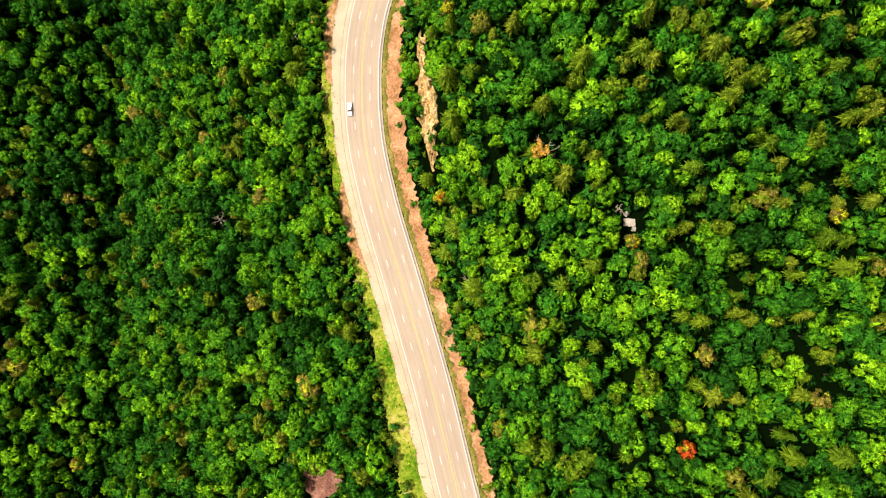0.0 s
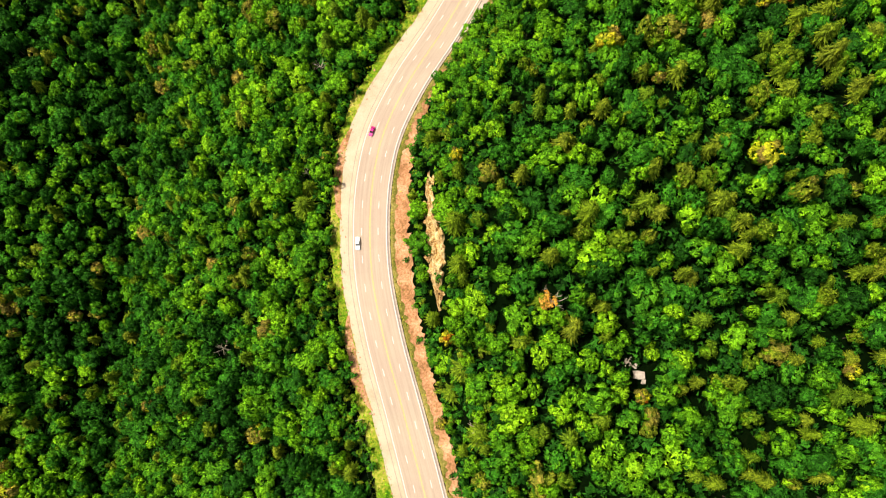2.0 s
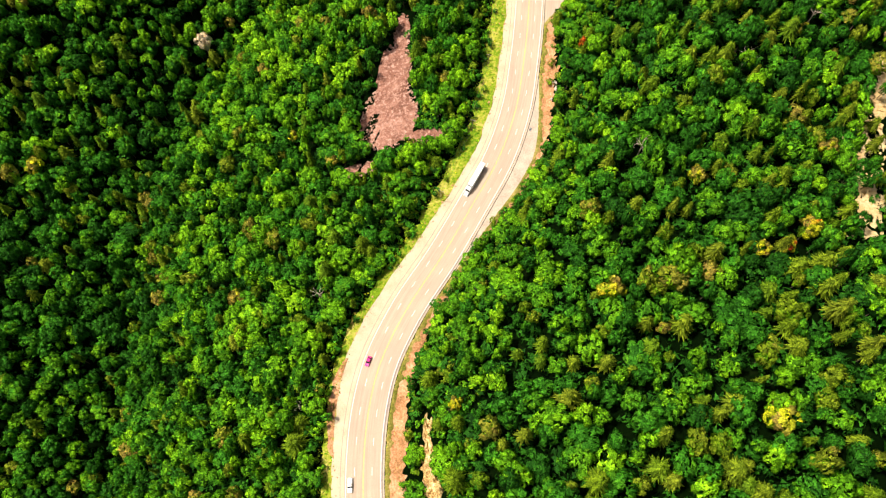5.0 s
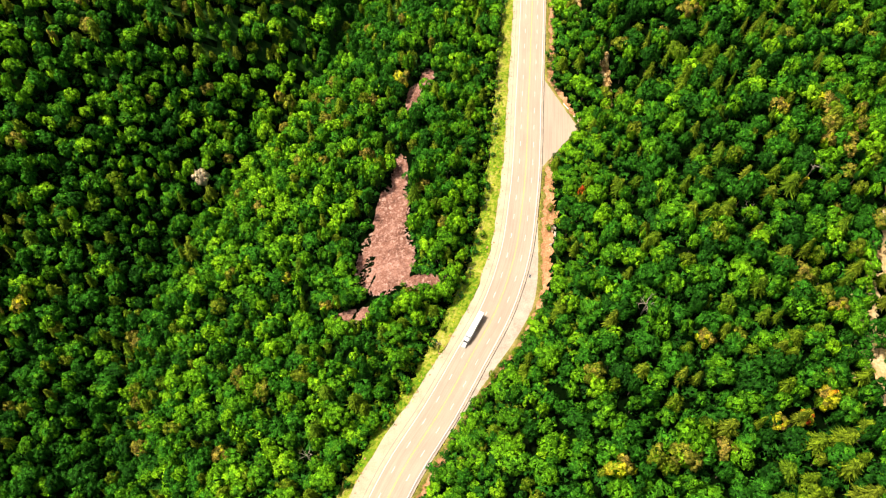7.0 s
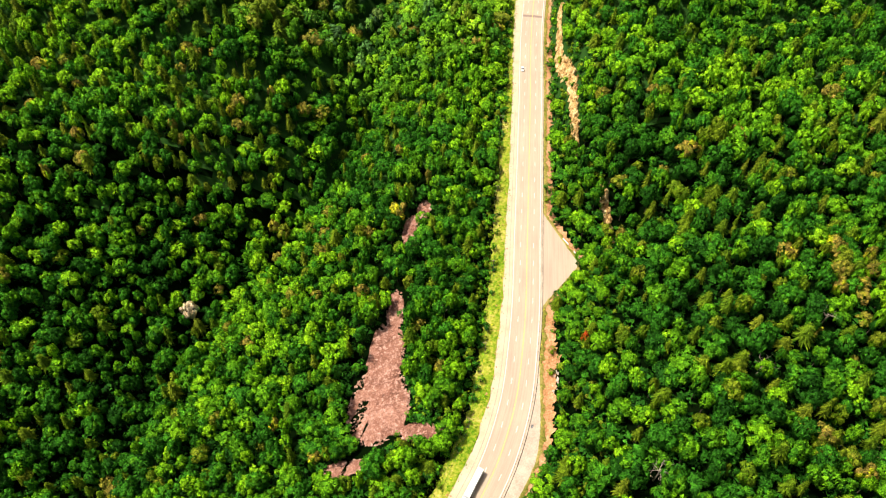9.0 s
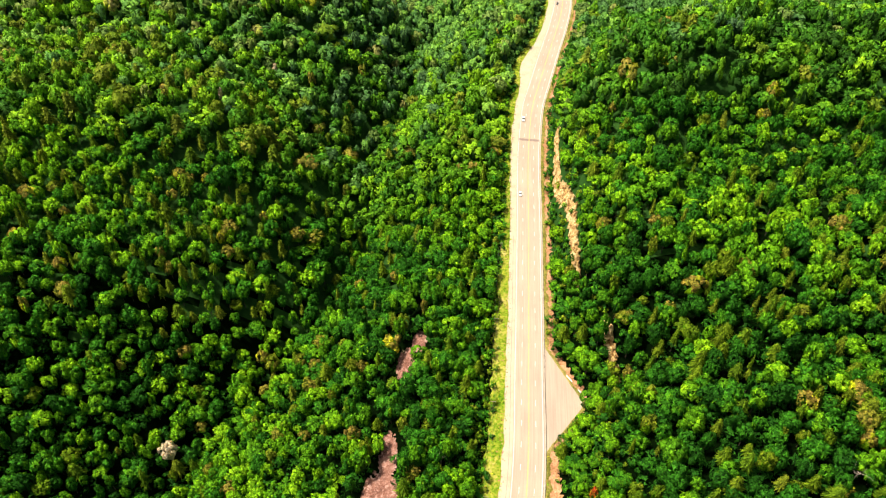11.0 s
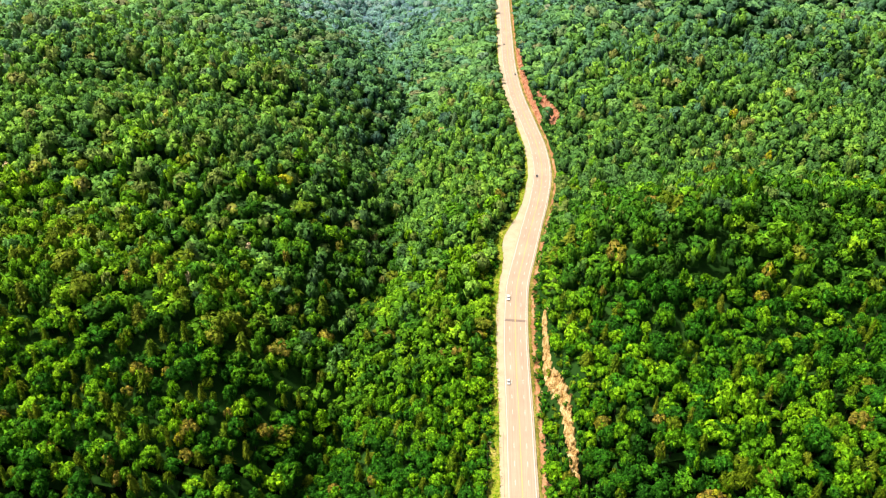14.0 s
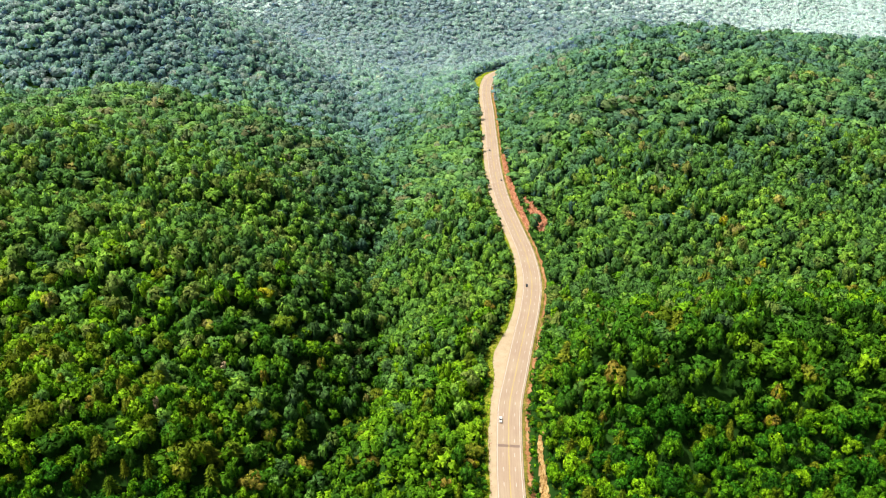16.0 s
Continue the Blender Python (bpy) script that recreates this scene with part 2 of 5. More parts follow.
def bend_apron(y):
    """Width of the paved apron on the hill side of the bend."""
    return 7.2 * step(0, 1, np.clip(np.minimum((y - 178) / 84, (300 - y) / 56), 0, 1))


def shoulder(y):
    """Outer edge of the gravel on the valley side."""
    return 13.0 + 6.0 * bell(0, y, 0, 668, 1, 26) + 2.0 * bell(0, y, 0, 150, 1, 40) - 1.3 * bell(0, y, 0, 450, 1, 120)


def land(x, y):
    x, y = np.asarray(x, float), np.asarray(y, float)
    yy, (y, d) = y, foot(x, y)
    zr, c = road_z(y), lean_of(y)
    # valley side
    edge = -shoulder(y) - 9.0
    ex = road_x(y) + edge / c
    cx, cz = curve(y, CREEK_Y, CREEK_X) + 13 * np.sin(y / 52 + 0.7 * np.sin(y / 31)) * step(480, 620, y), curve(y, CREEK_Y, CREEK_Z)
    t = np.clip((ex - x) / np.maximum(ex - cx, 20), 0, None)
    tc = np.clip(t, 0, 1)
    down = zr - 1.6 + (cz - zr + 1.6) * (0.6 * tc + 0.4 * tc * tc)
    u = np.maximum(cx - x, 0)
    rise = (92 + 62 * step(600, 1050, y) + 45 * bell(0, y, 0, 420, 1, 70)) * (1 - np.exp(-u / (185 + 40 * step(500, 620, y) - 40 * step(650, 800, y) - 35 * bell(0, y, 0, 400, 1, 60)))) * (1 - 0.9 * step(1130, 1420, y))
    bank = step(430, 560, y) * (1 - step(860, 1000, y))
    rise = rise + bank * (44 * step(-12, 120, u) - 44 * (1 - np.exp(-u / 190)))
    spurs = (10.0 - 5.0 * step(800, 950, y)) * np.sin(y / 30 + 0.016 * x + 1.2 * np.sin(x / 80)) * step(10, 100, u) * step(380, 520, y) * (1 - 0.7 * step(220, 420, u))
    gully = -16.0 * np.exp(-(((x - cx) / 28) ** 2)) * step(420, 520, y)
    left = down + rise - 24 * step(330, 520, -x) * step(850, 1050, y) + gully + spurs + 3.0 * waves(x, y) * step(0.05, 0.4, t)
    verge = zr - 0.12 - 1.5 * step(-shoulder(y), edge, d)
    # hill side
    base = 15.5 + 0.9 * pull_off(y) + 0.75 * bend_apron(y)
    h, run = curve(y, HILL_Y, HILL_H), curve(y, HILL_Y, HILL_RUN)
    v = np.maximum(d - base, 0)
    hill = h * (1 - np.exp(-((v / run) ** 1.15))) + 4.0 * waves(x, y) * step(10, 60, v) + 7.0 * np.sin(y / 36 + x / 80 + 1.2 * np.sin(x / 60)) * step(45, 130, v) * step(380, 480, y)
    hill = hill - 26 * bell(x, y, 215, 235, 65, 60) - 14 * bell(x, y, 240, 480, 80, 60) + 22 * bell(x, y, 430, 1400, 220, 200) * step(25, 110, v) - 9 * bell(x, y, 92, 368, 14, 14) * step(3, 12, v)
    aside = pull_off(y) + bend_apron(y)
    ditch = -0.5 * step(9.2 + aside, 12 + aside, d) + 0.7 * step(13, 17, d - 0.9 * aside)
    right = zr - 0.12 + ditch + hill
    z = np.where(d < edge, left, np.where(d < -9, verge, right))
    # country beyond
    y = yy
    far = step(1250, 1800, y) * step(60, 330, np.abs(d))
    low = -85.0 + 10 * waves(x / 4, y / 4)
    z = z + far * (low - z) * step(1500, 2100, y + 0.25 * x)
    hills = 345 * bell(x, y, -700, 1760, 420, 330) + 190 * bell(x, y, -250, 2950, 900, 480) + 170 * bell(x, y, 900, 3400, 1000, 380)
    return z + (hills + 120 * step(3200, 4600, y)) * np.maximum(step(40, 260, np.abs(d)), step(1900, 2300, y)) * step(900, 1500, y)


# end of land


def across(y, d):
    """The place d metres to the hill side of the road's centre line at y."""
    y = np.asarray(y, float)
    g = (road_x(y + 1.0) - road_x(y - 1.0)) / 2
    c = 1 / np.hypot(1, g)
    return road_x(y) + d * c, y - d * g * c


def side(x, y):
    return foot(x, y)[1]


VERGE_Y = np.array([-200, -95, -52, -5, 25, 60, 110, 190, 225, 300, 420, 470, 500, 560, 600, 700, 800, 1100, 1540, 1610, 1700, 1760], float)
VERGE_W = np.array([13, 13, 11, 6.5, 4.5, 4.2, 4.8, 5, 8.5, 10, 8, 6, 3, 3, 5, 6, 3, 2.5, 3, 17, 14, 5], float)


def verge_width(y):
    return np.interp(y, VERGE_Y, VERGE_W)


def in_scree(x, y, grow=0.0):
    hit = np.zeros(np.shape(x), bool)
    for cx, cy, rx, ry in ((-38, 279, 16, 23), (-36, 306, 9.5, 22), (-33, 334, 4.5, 16), (-27, 392, 5, 14), (-20, 409, 4, 8), (-51, 246, 11, 4.5), (-15, 261, 11, 5)):
        hit |= ((x - cx) / (rx + grow)) ** 2 + ((y - cy) / (ry + grow)) ** 2 < 1
    return hit


def in_tan(x, y, grow=0.0):
    return ((x - 184 - 0.33 * (y - 236)) / (8 + grow)) ** 2 + ((y - 236) / (58 + grow)) ** 2 < 1


def in_rock(x, y, grow=0.0):
    d = side(x, y)
    hit = (d > 24.5 - grow) & (d < 25.6 + 6.2 * np.sin(np.pi * np.clip((y - 49) / 68, 0, 1)) * np.interp(y, (49, 76, 92, 117), (0.7, 1.1, 0.9, 0.3)) + grow) & (y > 50) & (y < 116)
    mid = np.interp(y, (420, 490, 520, 575), (25.5, 24.5, 18, 19))
    hit |= (np.abs(d - mid) < np.interp(y, (420, 450, 510, 530, 574), (0.9, 1.9, 2.6, 1.5, 0.8)) + grow) & (y > 420) & (y < 572)
    hit |= (np.abs(d - np.interp(y, (366, 395), (44, 37))) < 1.4 + grow) & (y > 364) & (y < 394)
    return hit


def in_clay(x, y, grow=0.0):
    d = side(x, y)
    return ((np.abs(d - np.interp(y, (888, 910, 980), (25.5, 27, 22))) < np.interp(y, (888, 905, 980), (5.5, 6.5, 2)) + grow) & (y > 886) & (y < 982)) | \
        ((d > 10 - grow) & (d < 18.5 + grow) & (y > 905) & (y < 1160)) | ((np.abs(d + 19) < 4 + grow) & (np.abs(y - 1180) < 12))


def in_field(x, y):
    return (x > 1000) & (y > 2150) & (y < 2500) & (x + 0.3 * y < 2900)


def open_spot(x, y):
    """Small gaps in the wood: the pale boulder, a brown patch, a bare bank."""
    hit = np.zeros(np.shape(x), bool)
    for cx, cy, r in ((62.6, 30.5, 5.8), (-56, -74, 8.5), (-108, 413, 4.5), (62, 374, 3.5), (67.5, 364.5, 3.5), *((q[0], q[1], 0.6 * q[-1]) for q in SPECIAL + BARE + PALE)):
        hit |= (x - cx) ** 2 + (y - cy) ** 2 < r * r
    return hit


# Trees that stand out, and keep others off: along x, along y, tint, height, crown radius.
SPECIAL = ((80, -46, 0.993, 13, 3.4), (60, 295, 0.995, 11, 2.2), (-3, 45, 0.975, 9, 3.4), (-6, 97, 1.0, 5, 1.3), (0, 113, 0.965, 11, 3.2),
           (133, 179, 0.968, 14, 5.0), (124, 172, 0.97, 11, 3.6), (113, 170, 0.962, 12, 4.0), (53, 185, 0.76, 14, 4.6), (-149, 266, 0.76, 14, 4.6),
           (-149, 557, 0.965, 16, 3.6), (-147, 474, 0.962, 15, 3.4), (-388, 975, 0.983, 15, 6.0), (283, 833, 0.945, 15, 6.0), (13, 79, 0.75, 13, 4.2), (50, 47, 0.765, 15, 4.6),
           (-179, 19, 0.968, 14, 4.2), (-104, 62, 0.74, 13, 4.6), (62, 24, 0.95, 8, 3.0), (-5, 12, 0.945, 7, 3.0))
BARE = ((33, 55, 13, 3.8), (76, 221, 16, 5.5), (126, 267, 14, 5.0), (-106, 43, 14, 4.0), (9, 12, 13, 4.4), (-66, 119, 13, 3.2), (-6, 327, 11, 3.2), (-11, 272, 9, 2.8), (-63, 170, 13, 3.6), (58, 35, 9, 2.2), (160, 292, 13, 4.5))
PALE = ((-161, 356, 20, 5.6), (-333, 696, 15, 3.4), (-165, 579, 16, 2.6), (-141, 643, 14, 2.6), (-58, 700, 12, 2.4))

# ---------------------------------------------------------------- building helpers


def sheet(name, verts, quads, mats, which=None, tint=None, smooth=False, uv=None, turned=None):
    """A mesh object out of arrays of places and of faces that all have three or all four corners."""
    me = bpy.data.meshes.new(name)
    n, (k, c) = len(verts), np.shape(quads)
    me.vertices.add(n)
    me.vertices.foreach_set("co", np.asarray(verts, np.float32).ravel())
    me.loops.add(c * k)
    me.loops.foreach_set("vertex_index", np.asarray(quads, np.int32).ravel())
    me.polygons.add(k)
    me.polygons.foreach_set("loop_start", np.arange(0, c * k, c, dtype=np.int32))
    for m in mats:
        me.materials.append(m)
    if which is not None:
        me.polygons.foreach_set("material_index", np.asarray(which, np.int32))
    me.polygons.foreach_set("use_smooth", np.full(k, smooth))
    if tint is not None:
        me.attributes.new("tint", "FLOAT", "POINT").data.foreach_set("value", np.asarray(tint, np.float32))
    if uv is not None:
        layer = me.uv_layers.new(name="along")
        layer.data.foreach_set("uv", np.asarray(uv, np.float32)[np.asarray(quads).ravel()].ravel())
    if turned is not None:
        me.attributes.new("custom_normal", "FLOAT_VECTOR", "POINT").data.foreach_set("vector", np.asarray(turned, np.float32).ravel())
    me.update(calc_edges=True)
    return new(name, me)


def grid_quads(rows, cols):
    i = np.arange(rows - 1)[:, None] * cols + np.arange(cols - 1)[None]
    return np.stack([i, i + 1, i + cols + 1, i + cols], -1).reshape(-1, 4)


def part(name, bm, mat, parent, label=""):
    me = bpy.data.meshes.new(name)
    bm.to_mesh(me)
    bm.free()
    me.materials.append(mat)
    ob = new(name, me)
    ob.parent = parent
    return tagged(ob, label)


def shared(name, me, parent, m):
    ob = new(name, me)
    ob.parent = parent
    ob.matrix_basis = m
    return ob


def box(bm, cx, cy, cz, sx, sy, sz, bevel=0.0):
    made = bmesh.ops.create_cube(bm, size=1.0, matrix=Matrix.Translation((cx, cy, cz)) @ Matrix.Diagonal((sx, sy, sz, 1)))
    if bevel:
        edges = list({e for v in made["verts"] for e in v.link_edges})
        bmesh.ops.bevel(bm, geom=edges, offset=bevel, segments=2, affect="EDGES", profile=0.6)
    return bm


def tube(bm, path, radii, sides=7):
    """A tapered tube along a path of places."""
    rings = []
    for k, (p, r) in enumerate(zip(path, radii)):
        p = Vector(p)
        ahead = Vector(path[min(k + 1, len(path) - 1)]) - Vector(path[max(k - 1, 0)])
        q = ahead.to_track_quat("Z", "Y")
        rings.append([bm.verts.new(p + q @ Vector((r * math.cos(2 * math.pi * s / sides), r * math.sin(2 * math.pi * s / sides), 0))) for s in range(sides)])
    for one, two in zip(rings, rings[1:]):
        for s in range(sides):
            bm.faces.new((one[s], one[(s + 1) % sides], two[(s + 1) % sides], two[s]))
    bm.faces.new(rings[-1])
    bm.faces.new(rings[0][::-1])
    return bm


# ---------------------------------------------------------------- ground
rows_y = np.concatenate([np.arange(-420, -160, 12), np.arange(-160, 620, 4), np.arange(620, 1140, 8), np.arange(1140, 1800, 15), np.arange(1800, 5001, 50)])
cols_l = np.concatenate([[-4200, -3200, -2500, -2000], np.arange(-1700, -700, 50), np.arange(-700, -300, 15), np.arange(-300, -60, 10), np.arange(-60, -26, 4), np.arange(-26, -11, 1)])
cols_r = np.concatenate([[-9.05, -8.95, 0, 9.2, 10], np.arange(11, 34, 1), np.arange(34, 60, 3), np.arange(60, 260, 10), np.arange(260, 700, 16), np.arange(700, 1700, 50), [1800, 2200, 2800, 3500, 4300]])
cols_d = np.concatenate([cols_l, cols_r])
gy = np.repeat(rows_y[:, None], len(cols_d), 1).astype(float)
gx = road_x(gy) + cols_d[None] / lean_of(gy)
gz = land(gx, gy)
gv = np.stack([gx, gy, gz], -1).reshape(-1, 3)
gq = grid_quads(len(rows_y), len(cols_d))
mid = gv[gq].mean(1)
mx, my = mid[:, 0], mid[:, 1]
jit = np.random.RandomState(3).normal(0, 1, len(mid))
zone = np.zeros(len(mid), int)                                   # litter under the trees, near-black with painted shade
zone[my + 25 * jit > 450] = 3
# beyond here the floor colour holds the haze
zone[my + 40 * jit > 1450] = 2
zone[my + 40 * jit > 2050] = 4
zone[in_field(mx, my)] = 1
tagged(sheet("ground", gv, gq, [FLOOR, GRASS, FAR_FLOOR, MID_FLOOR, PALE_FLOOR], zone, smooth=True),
       "steep wooded hillsides, floor painted shade-dark near and haze-pale far, grassy verge and red soil", "ground", kind="structure")



def ragged(seed, size, every=2.0):
    """A wavering edge, as a function of the distance along."""
    rs = np.random.RandomState(seed)
    at = np.arange(-400, 2400, every)
    wob = rs.normal(0, size, len(at))
    return lambda y: np.interp(y, at, wob)


def drape(name, rows, inner, outer, mat, label, lift=0.1, cols=8):
    """A strip beside the road that follows the lie of the land."""
    f = np.linspace(0, 1, cols)[None]
    d = inner(rows)[:, None] * (1 - f) + outer(rows)[:, None] * f
    x, y = across(np.repeat(rows[:, None], cols, 1), d)
    top = np.stack([x, y, land(x, y) + lift], -1)
    for e in (0, -1):
        top[:, e, 2] -= lift + 0.25
    return tagged(sheet(name, top.reshape(-1, 3), grid_quads(len(rows), cols), [mat], smooth=True), label, name.replace("_", " "), kind="structure")


def dish(name, spots, mat, label, seed, lift=0.1):
    """Bare patches with wavering outlines, draped over the land."""
    rs = np.random.RandomState(seed)
    vs, qs, n = [], [], 0
    for cx, cy, rx, ry in spots:
        k, m = 48, 9
        a = np.linspace(0, 2 * np.pi, k)
        wob = 1 + 0.1 * np.sin(3 * a + rs.uniform(0, 6)) + 0.07 * np.sin(7 * a + rs.uniform(0, 6)) + 0.05 * np.sin(13 * a + rs.uniform(0, 6))
        f = np.linspace(0.02, 1.06, m)
        x = cx + rx * f[:, None] * (wob * np.cos(a))[None]
        y = cy + ry * f[:, None] * (wob * np.sin(a))[None]
        z = land(x, y) + lift + 0.02 * len(vs)
        z[-1] -= lift + 0.3
        vs.append(np.stack([x, y, z], -1).reshape(-1, 3))
        qs.append(grid_quads(m, k) + n)
        n += k * m
    return tagged(sheet(name, np.concatenate(vs), np.concatenate(qs), [mat], smooth=True), label, name.replace("_", " "), kind="structure")


near_rows = np.concatenate([np.arange(-190, 640, 1.5), np.arange(640, 1760, 5)])
aside_of = lambda y: pull_off(y) + bend_apron(y)
DITCH_Y, DITCH_D = (0, 60, 100, 140, 180, 200, 235, 300, 340, 400, 600), (15.5, 17.5, 18.5, 15.6, 12.5, 10.5, 13.2, 18, 14.4, 14.8, 13.2)
rag_a, rag_b, rag_c, rag_d = ragged(71, 0.85, 1.5), ragged(72, 0.55, 1.5), ragged(73, 0.9), ragged(74, 0.7)
drape("ditch", near_rows, lambda y: 9.6 + aside_of(y), lambda y: np.interp(y, DITCH_Y, DITCH_D) + aside_of(y) + rag_a(y), RED_SOIL, "bare red soil of the roadside ditch", 0.28)
drape("verge", near_rows, lambda y: 8.6 + aside_of(y), lambda y: 11.7 + aside_of(y) + 1.5 * rag_b(y), OLIVE_GRASS, "thin strip of olive grass along the road edge", 0.34, 5)
drape("verge", near_rows, lambda y: -shoulder(y) - verge_width(y) + rag_c(y), lambda y: -shoulder(y) + 1.2, GRASS, "rough yellow-green grass verge on the valley side", 0.08, 10)
for y0, y1 in ((20, 60), (98, 138)):
    rows = np.arange(y0, y1, 1.5)
    bulge = lambda y, y0=y0, y1=y1: np.sin(np.pi * np.clip((y - y0) / (y1 - y0), 0, 1)) ** 0.6
    drape("bare_bank", rows, lambda y: -shoulder(y) + 0.8 - (5.5 + rag_d(y)) * bulge(y), lambda y: -shoulder(y) + 1.0, RED_SOIL, "bare reddish soil at the edge of the gravel", 0.18, 6)
dish("bare_slope", ((-38, 279, 16, 23), (-36, 306, 9.5, 22), (-33, 334, 4.5, 16), (-27, 392, 5, 14), (-20, 409, 4, 8), (-51, 246, 11, 4.5), (-15, 261, 11, 5), (-56, -74, 9, 8), (-108, 413, 4, 4)), SCREE, "bare brown stony slope in a gap of the wood", 75)
dish("bare_bank", ((168, 186, 4, 5), (173, 199, 6, 8), (178, 213, 6, 8), (182, 227, 6, 8), (188, 241, 6, 8), (185, 206, 4, 6), (191, 256, 6, 8), (196, 270, 6, 8), (200, 284, 5, 7)), TAN_SOIL, "bare tan rocky bank among trees", 76)


def cliff(name, rows, inner, outer, mat, label, seed, rough=1.3, cols=12):
    """A cut rock face of broken terraces and clefts along the road."""
    f = np.linspace(0, 1, cols)[None]
    d = inner(rows)[:, None] * (1 - f) + outer(rows)[:, None] * f
    x, y = across(np.repeat(rows[:, None], cols, 1), d)
    z = land(x, y)
    for i in range(len(rows)):
        for k in range(cols):
            q = Vector((rows[i] * 0.24, d[i, k] * 0.6, seed))
            n = noise.noise(q) + 0.6 * noise.noise(q * 2.3) + 0.4 * noise.noise(q * 5.1)
            z[i, k] += 0.45 + rough * max(0.0, 0.75 + math.floor(n * 3.0) / 3.0 + 0.6 * n) * min(1.0, 5 * k / cols, 5 * (cols - 1 - k) / cols)
    z[:, 0] -= 1.2
    z[:, -1] -= 1.2
    return tagged(sheet(name, np.stack([x, y, z], -1).reshape(-1, 3), grid_quads(len(rows), cols), [mat]), label, "rock slope", kind="structure")


cliff("rock_slope", np.arange(50, 116, 0.9), lambda y: 25.0 + 0.5 * rag_d(y), lambda y: 25.6 + 6.6 * np.sin(np.pi * np.clip((y - 49) / 68, 0, 1)) ** 0.6 * np.interp(y, (49, 76, 92, 117), (0.7, 1.1, 0.9, 0.3)) + 0.6 * rag_c(y), ROCK, "ochre weathered rock of the cutting", 3.7, 2.4)
cut = lambda y: np.interp(y, (420, 490, 520, 575), (25.5, 24.5, 18, 19))
cliff("rock_slope", np.arange(420, 574, 0.9), lambda y: cut(y) - np.interp(y, (420, 450, 510, 530, 574), (0.9, 1.8, 2.7, 1.5, 1.0)) + 1.1 * rag_d(y), lambda y: cut(y) + np.interp(y, (420, 450, 510, 530, 574), (1.2, 2.4, 3.4, 2.4, 1.5)) + 1.1 * rag_d(y + 9), ROCK, "ochre and tan rock of the high cutting", 8.1, 2.6)
out3 = lambda y: np.interp(y, (366, 395), (44, 37))
cliff("rock_slope", np.arange(365, 394, 0.9), lambda y: out3(y) - 2.0 + 0.6 * rag_d(y), lambda y: out3(y) + 2.2 + 0.6 * rag_d(y + 9), ROCK, "tan rock above the lay-by", 5.2, 2.2)
cliff("clay_slope", np.arange(888, 981, 1.6), lambda y: np.interp(y, (888, 910, 980), (25.5, 27, 22)) - np.interp(y, (888, 905, 980), (5, 5, 1)) + 1.4 * rag_d(y), lambda y: np.interp(y, (888, 910, 980), (25.5, 27, 22)) + np.interp(y, (888, 905, 980), (5, 6, 2)) + 1.6 * rag_c(y), RED_ROCK, "bare red clay slope above the highway", 6.6, 2.2)
cliff("clay_slope", np.arange(905, 1160, 2.0), lambda y: 12.6 + 0.8 * rag_d(y), lambda y: 17.5 + 1.6 * rag_c(y), RED_ROCK, "low red clay slope beside the highway", 4.4, 1.6, 8)
drape("clay_slope", np.arange(1168, 1193, 2.5), lambda y: -23.0 + rag_c(y), lambda y: -15.0 + 0 * y, RED_ROCK, "small red clay scar below the highway", 0.2)

# ---------------------------------------------------------------- road
ASPHALT, nt, b = material("sunlit_tan_asphalt")
uvn = nt.nodes.new("ShaderNodeUVMap")
uvn.uv_map = "along"
stretch = node(nt, "ShaderNodeMapping")
stretch.inputs["Scale"].default_value = (1.0, 0.02, 1.0)
nt.links.new(uvn.outputs[0], stretch.inputs["Vector"])
streak = noise_of(nt, 1.3, 5, 0.6, stretch.outputs[0])
grain = noise_of(nt, 3.0, 6, 0.75)
patchy = noise_of(nt, 0.05, 4)
one = ramp(nt, streak, [(0.38, (0.32, 0.235, 0.175)), (0.5, (0.44, 0.335, 0.245)), (0.62, (0.52, 0.415, 0.305))])
two = mixed(nt, 0.5, one.outputs[0], ramp(nt, grain, [(0.35, (0.3, 0.22, 0.165)), (0.65, (0.48, 0.375, 0.28))]).outputs[0])
nt.links.new(mixed(nt, 0.35, two, ramp(nt, patchy, [(0.4, (0.39, 0.29, 0.215)), (0.65, (0.46, 0.38, 0.265))]).outputs[0]), b.inputs["Base Color"])
b.inputs["Roughness"].default_value = 0.85
bump(nt, b, grain, 0.3, 0.02)
CONCRETE = earthy("pale_edge_concrete", 0.2, 1.6, [(0.38, (0.33, 0.26, 0.2)), (0.5, (0.45, 0.36, 0.28)), (0.62, (0.52, 0.43, 0.34))], 0.9, 0.02)
WORN = plain("worn_patch", (0.3, 0.215, 0.175), 0.85, wear=0.4)
TAR = plain("dark_joint", (0.3, 0.24, 0.205), 0.8, wear=0.4)

road_rows = np.concatenate([np.arange(-190, 640, 2.5), np.arange(640, 1100, 5), np.arange(1100, 1960, 10)]).astype(float)
run = np.concatenate([[0], np.cumsum(np.hypot(np.diff(road_x(road_rows)), np.diff(road_rows)))])


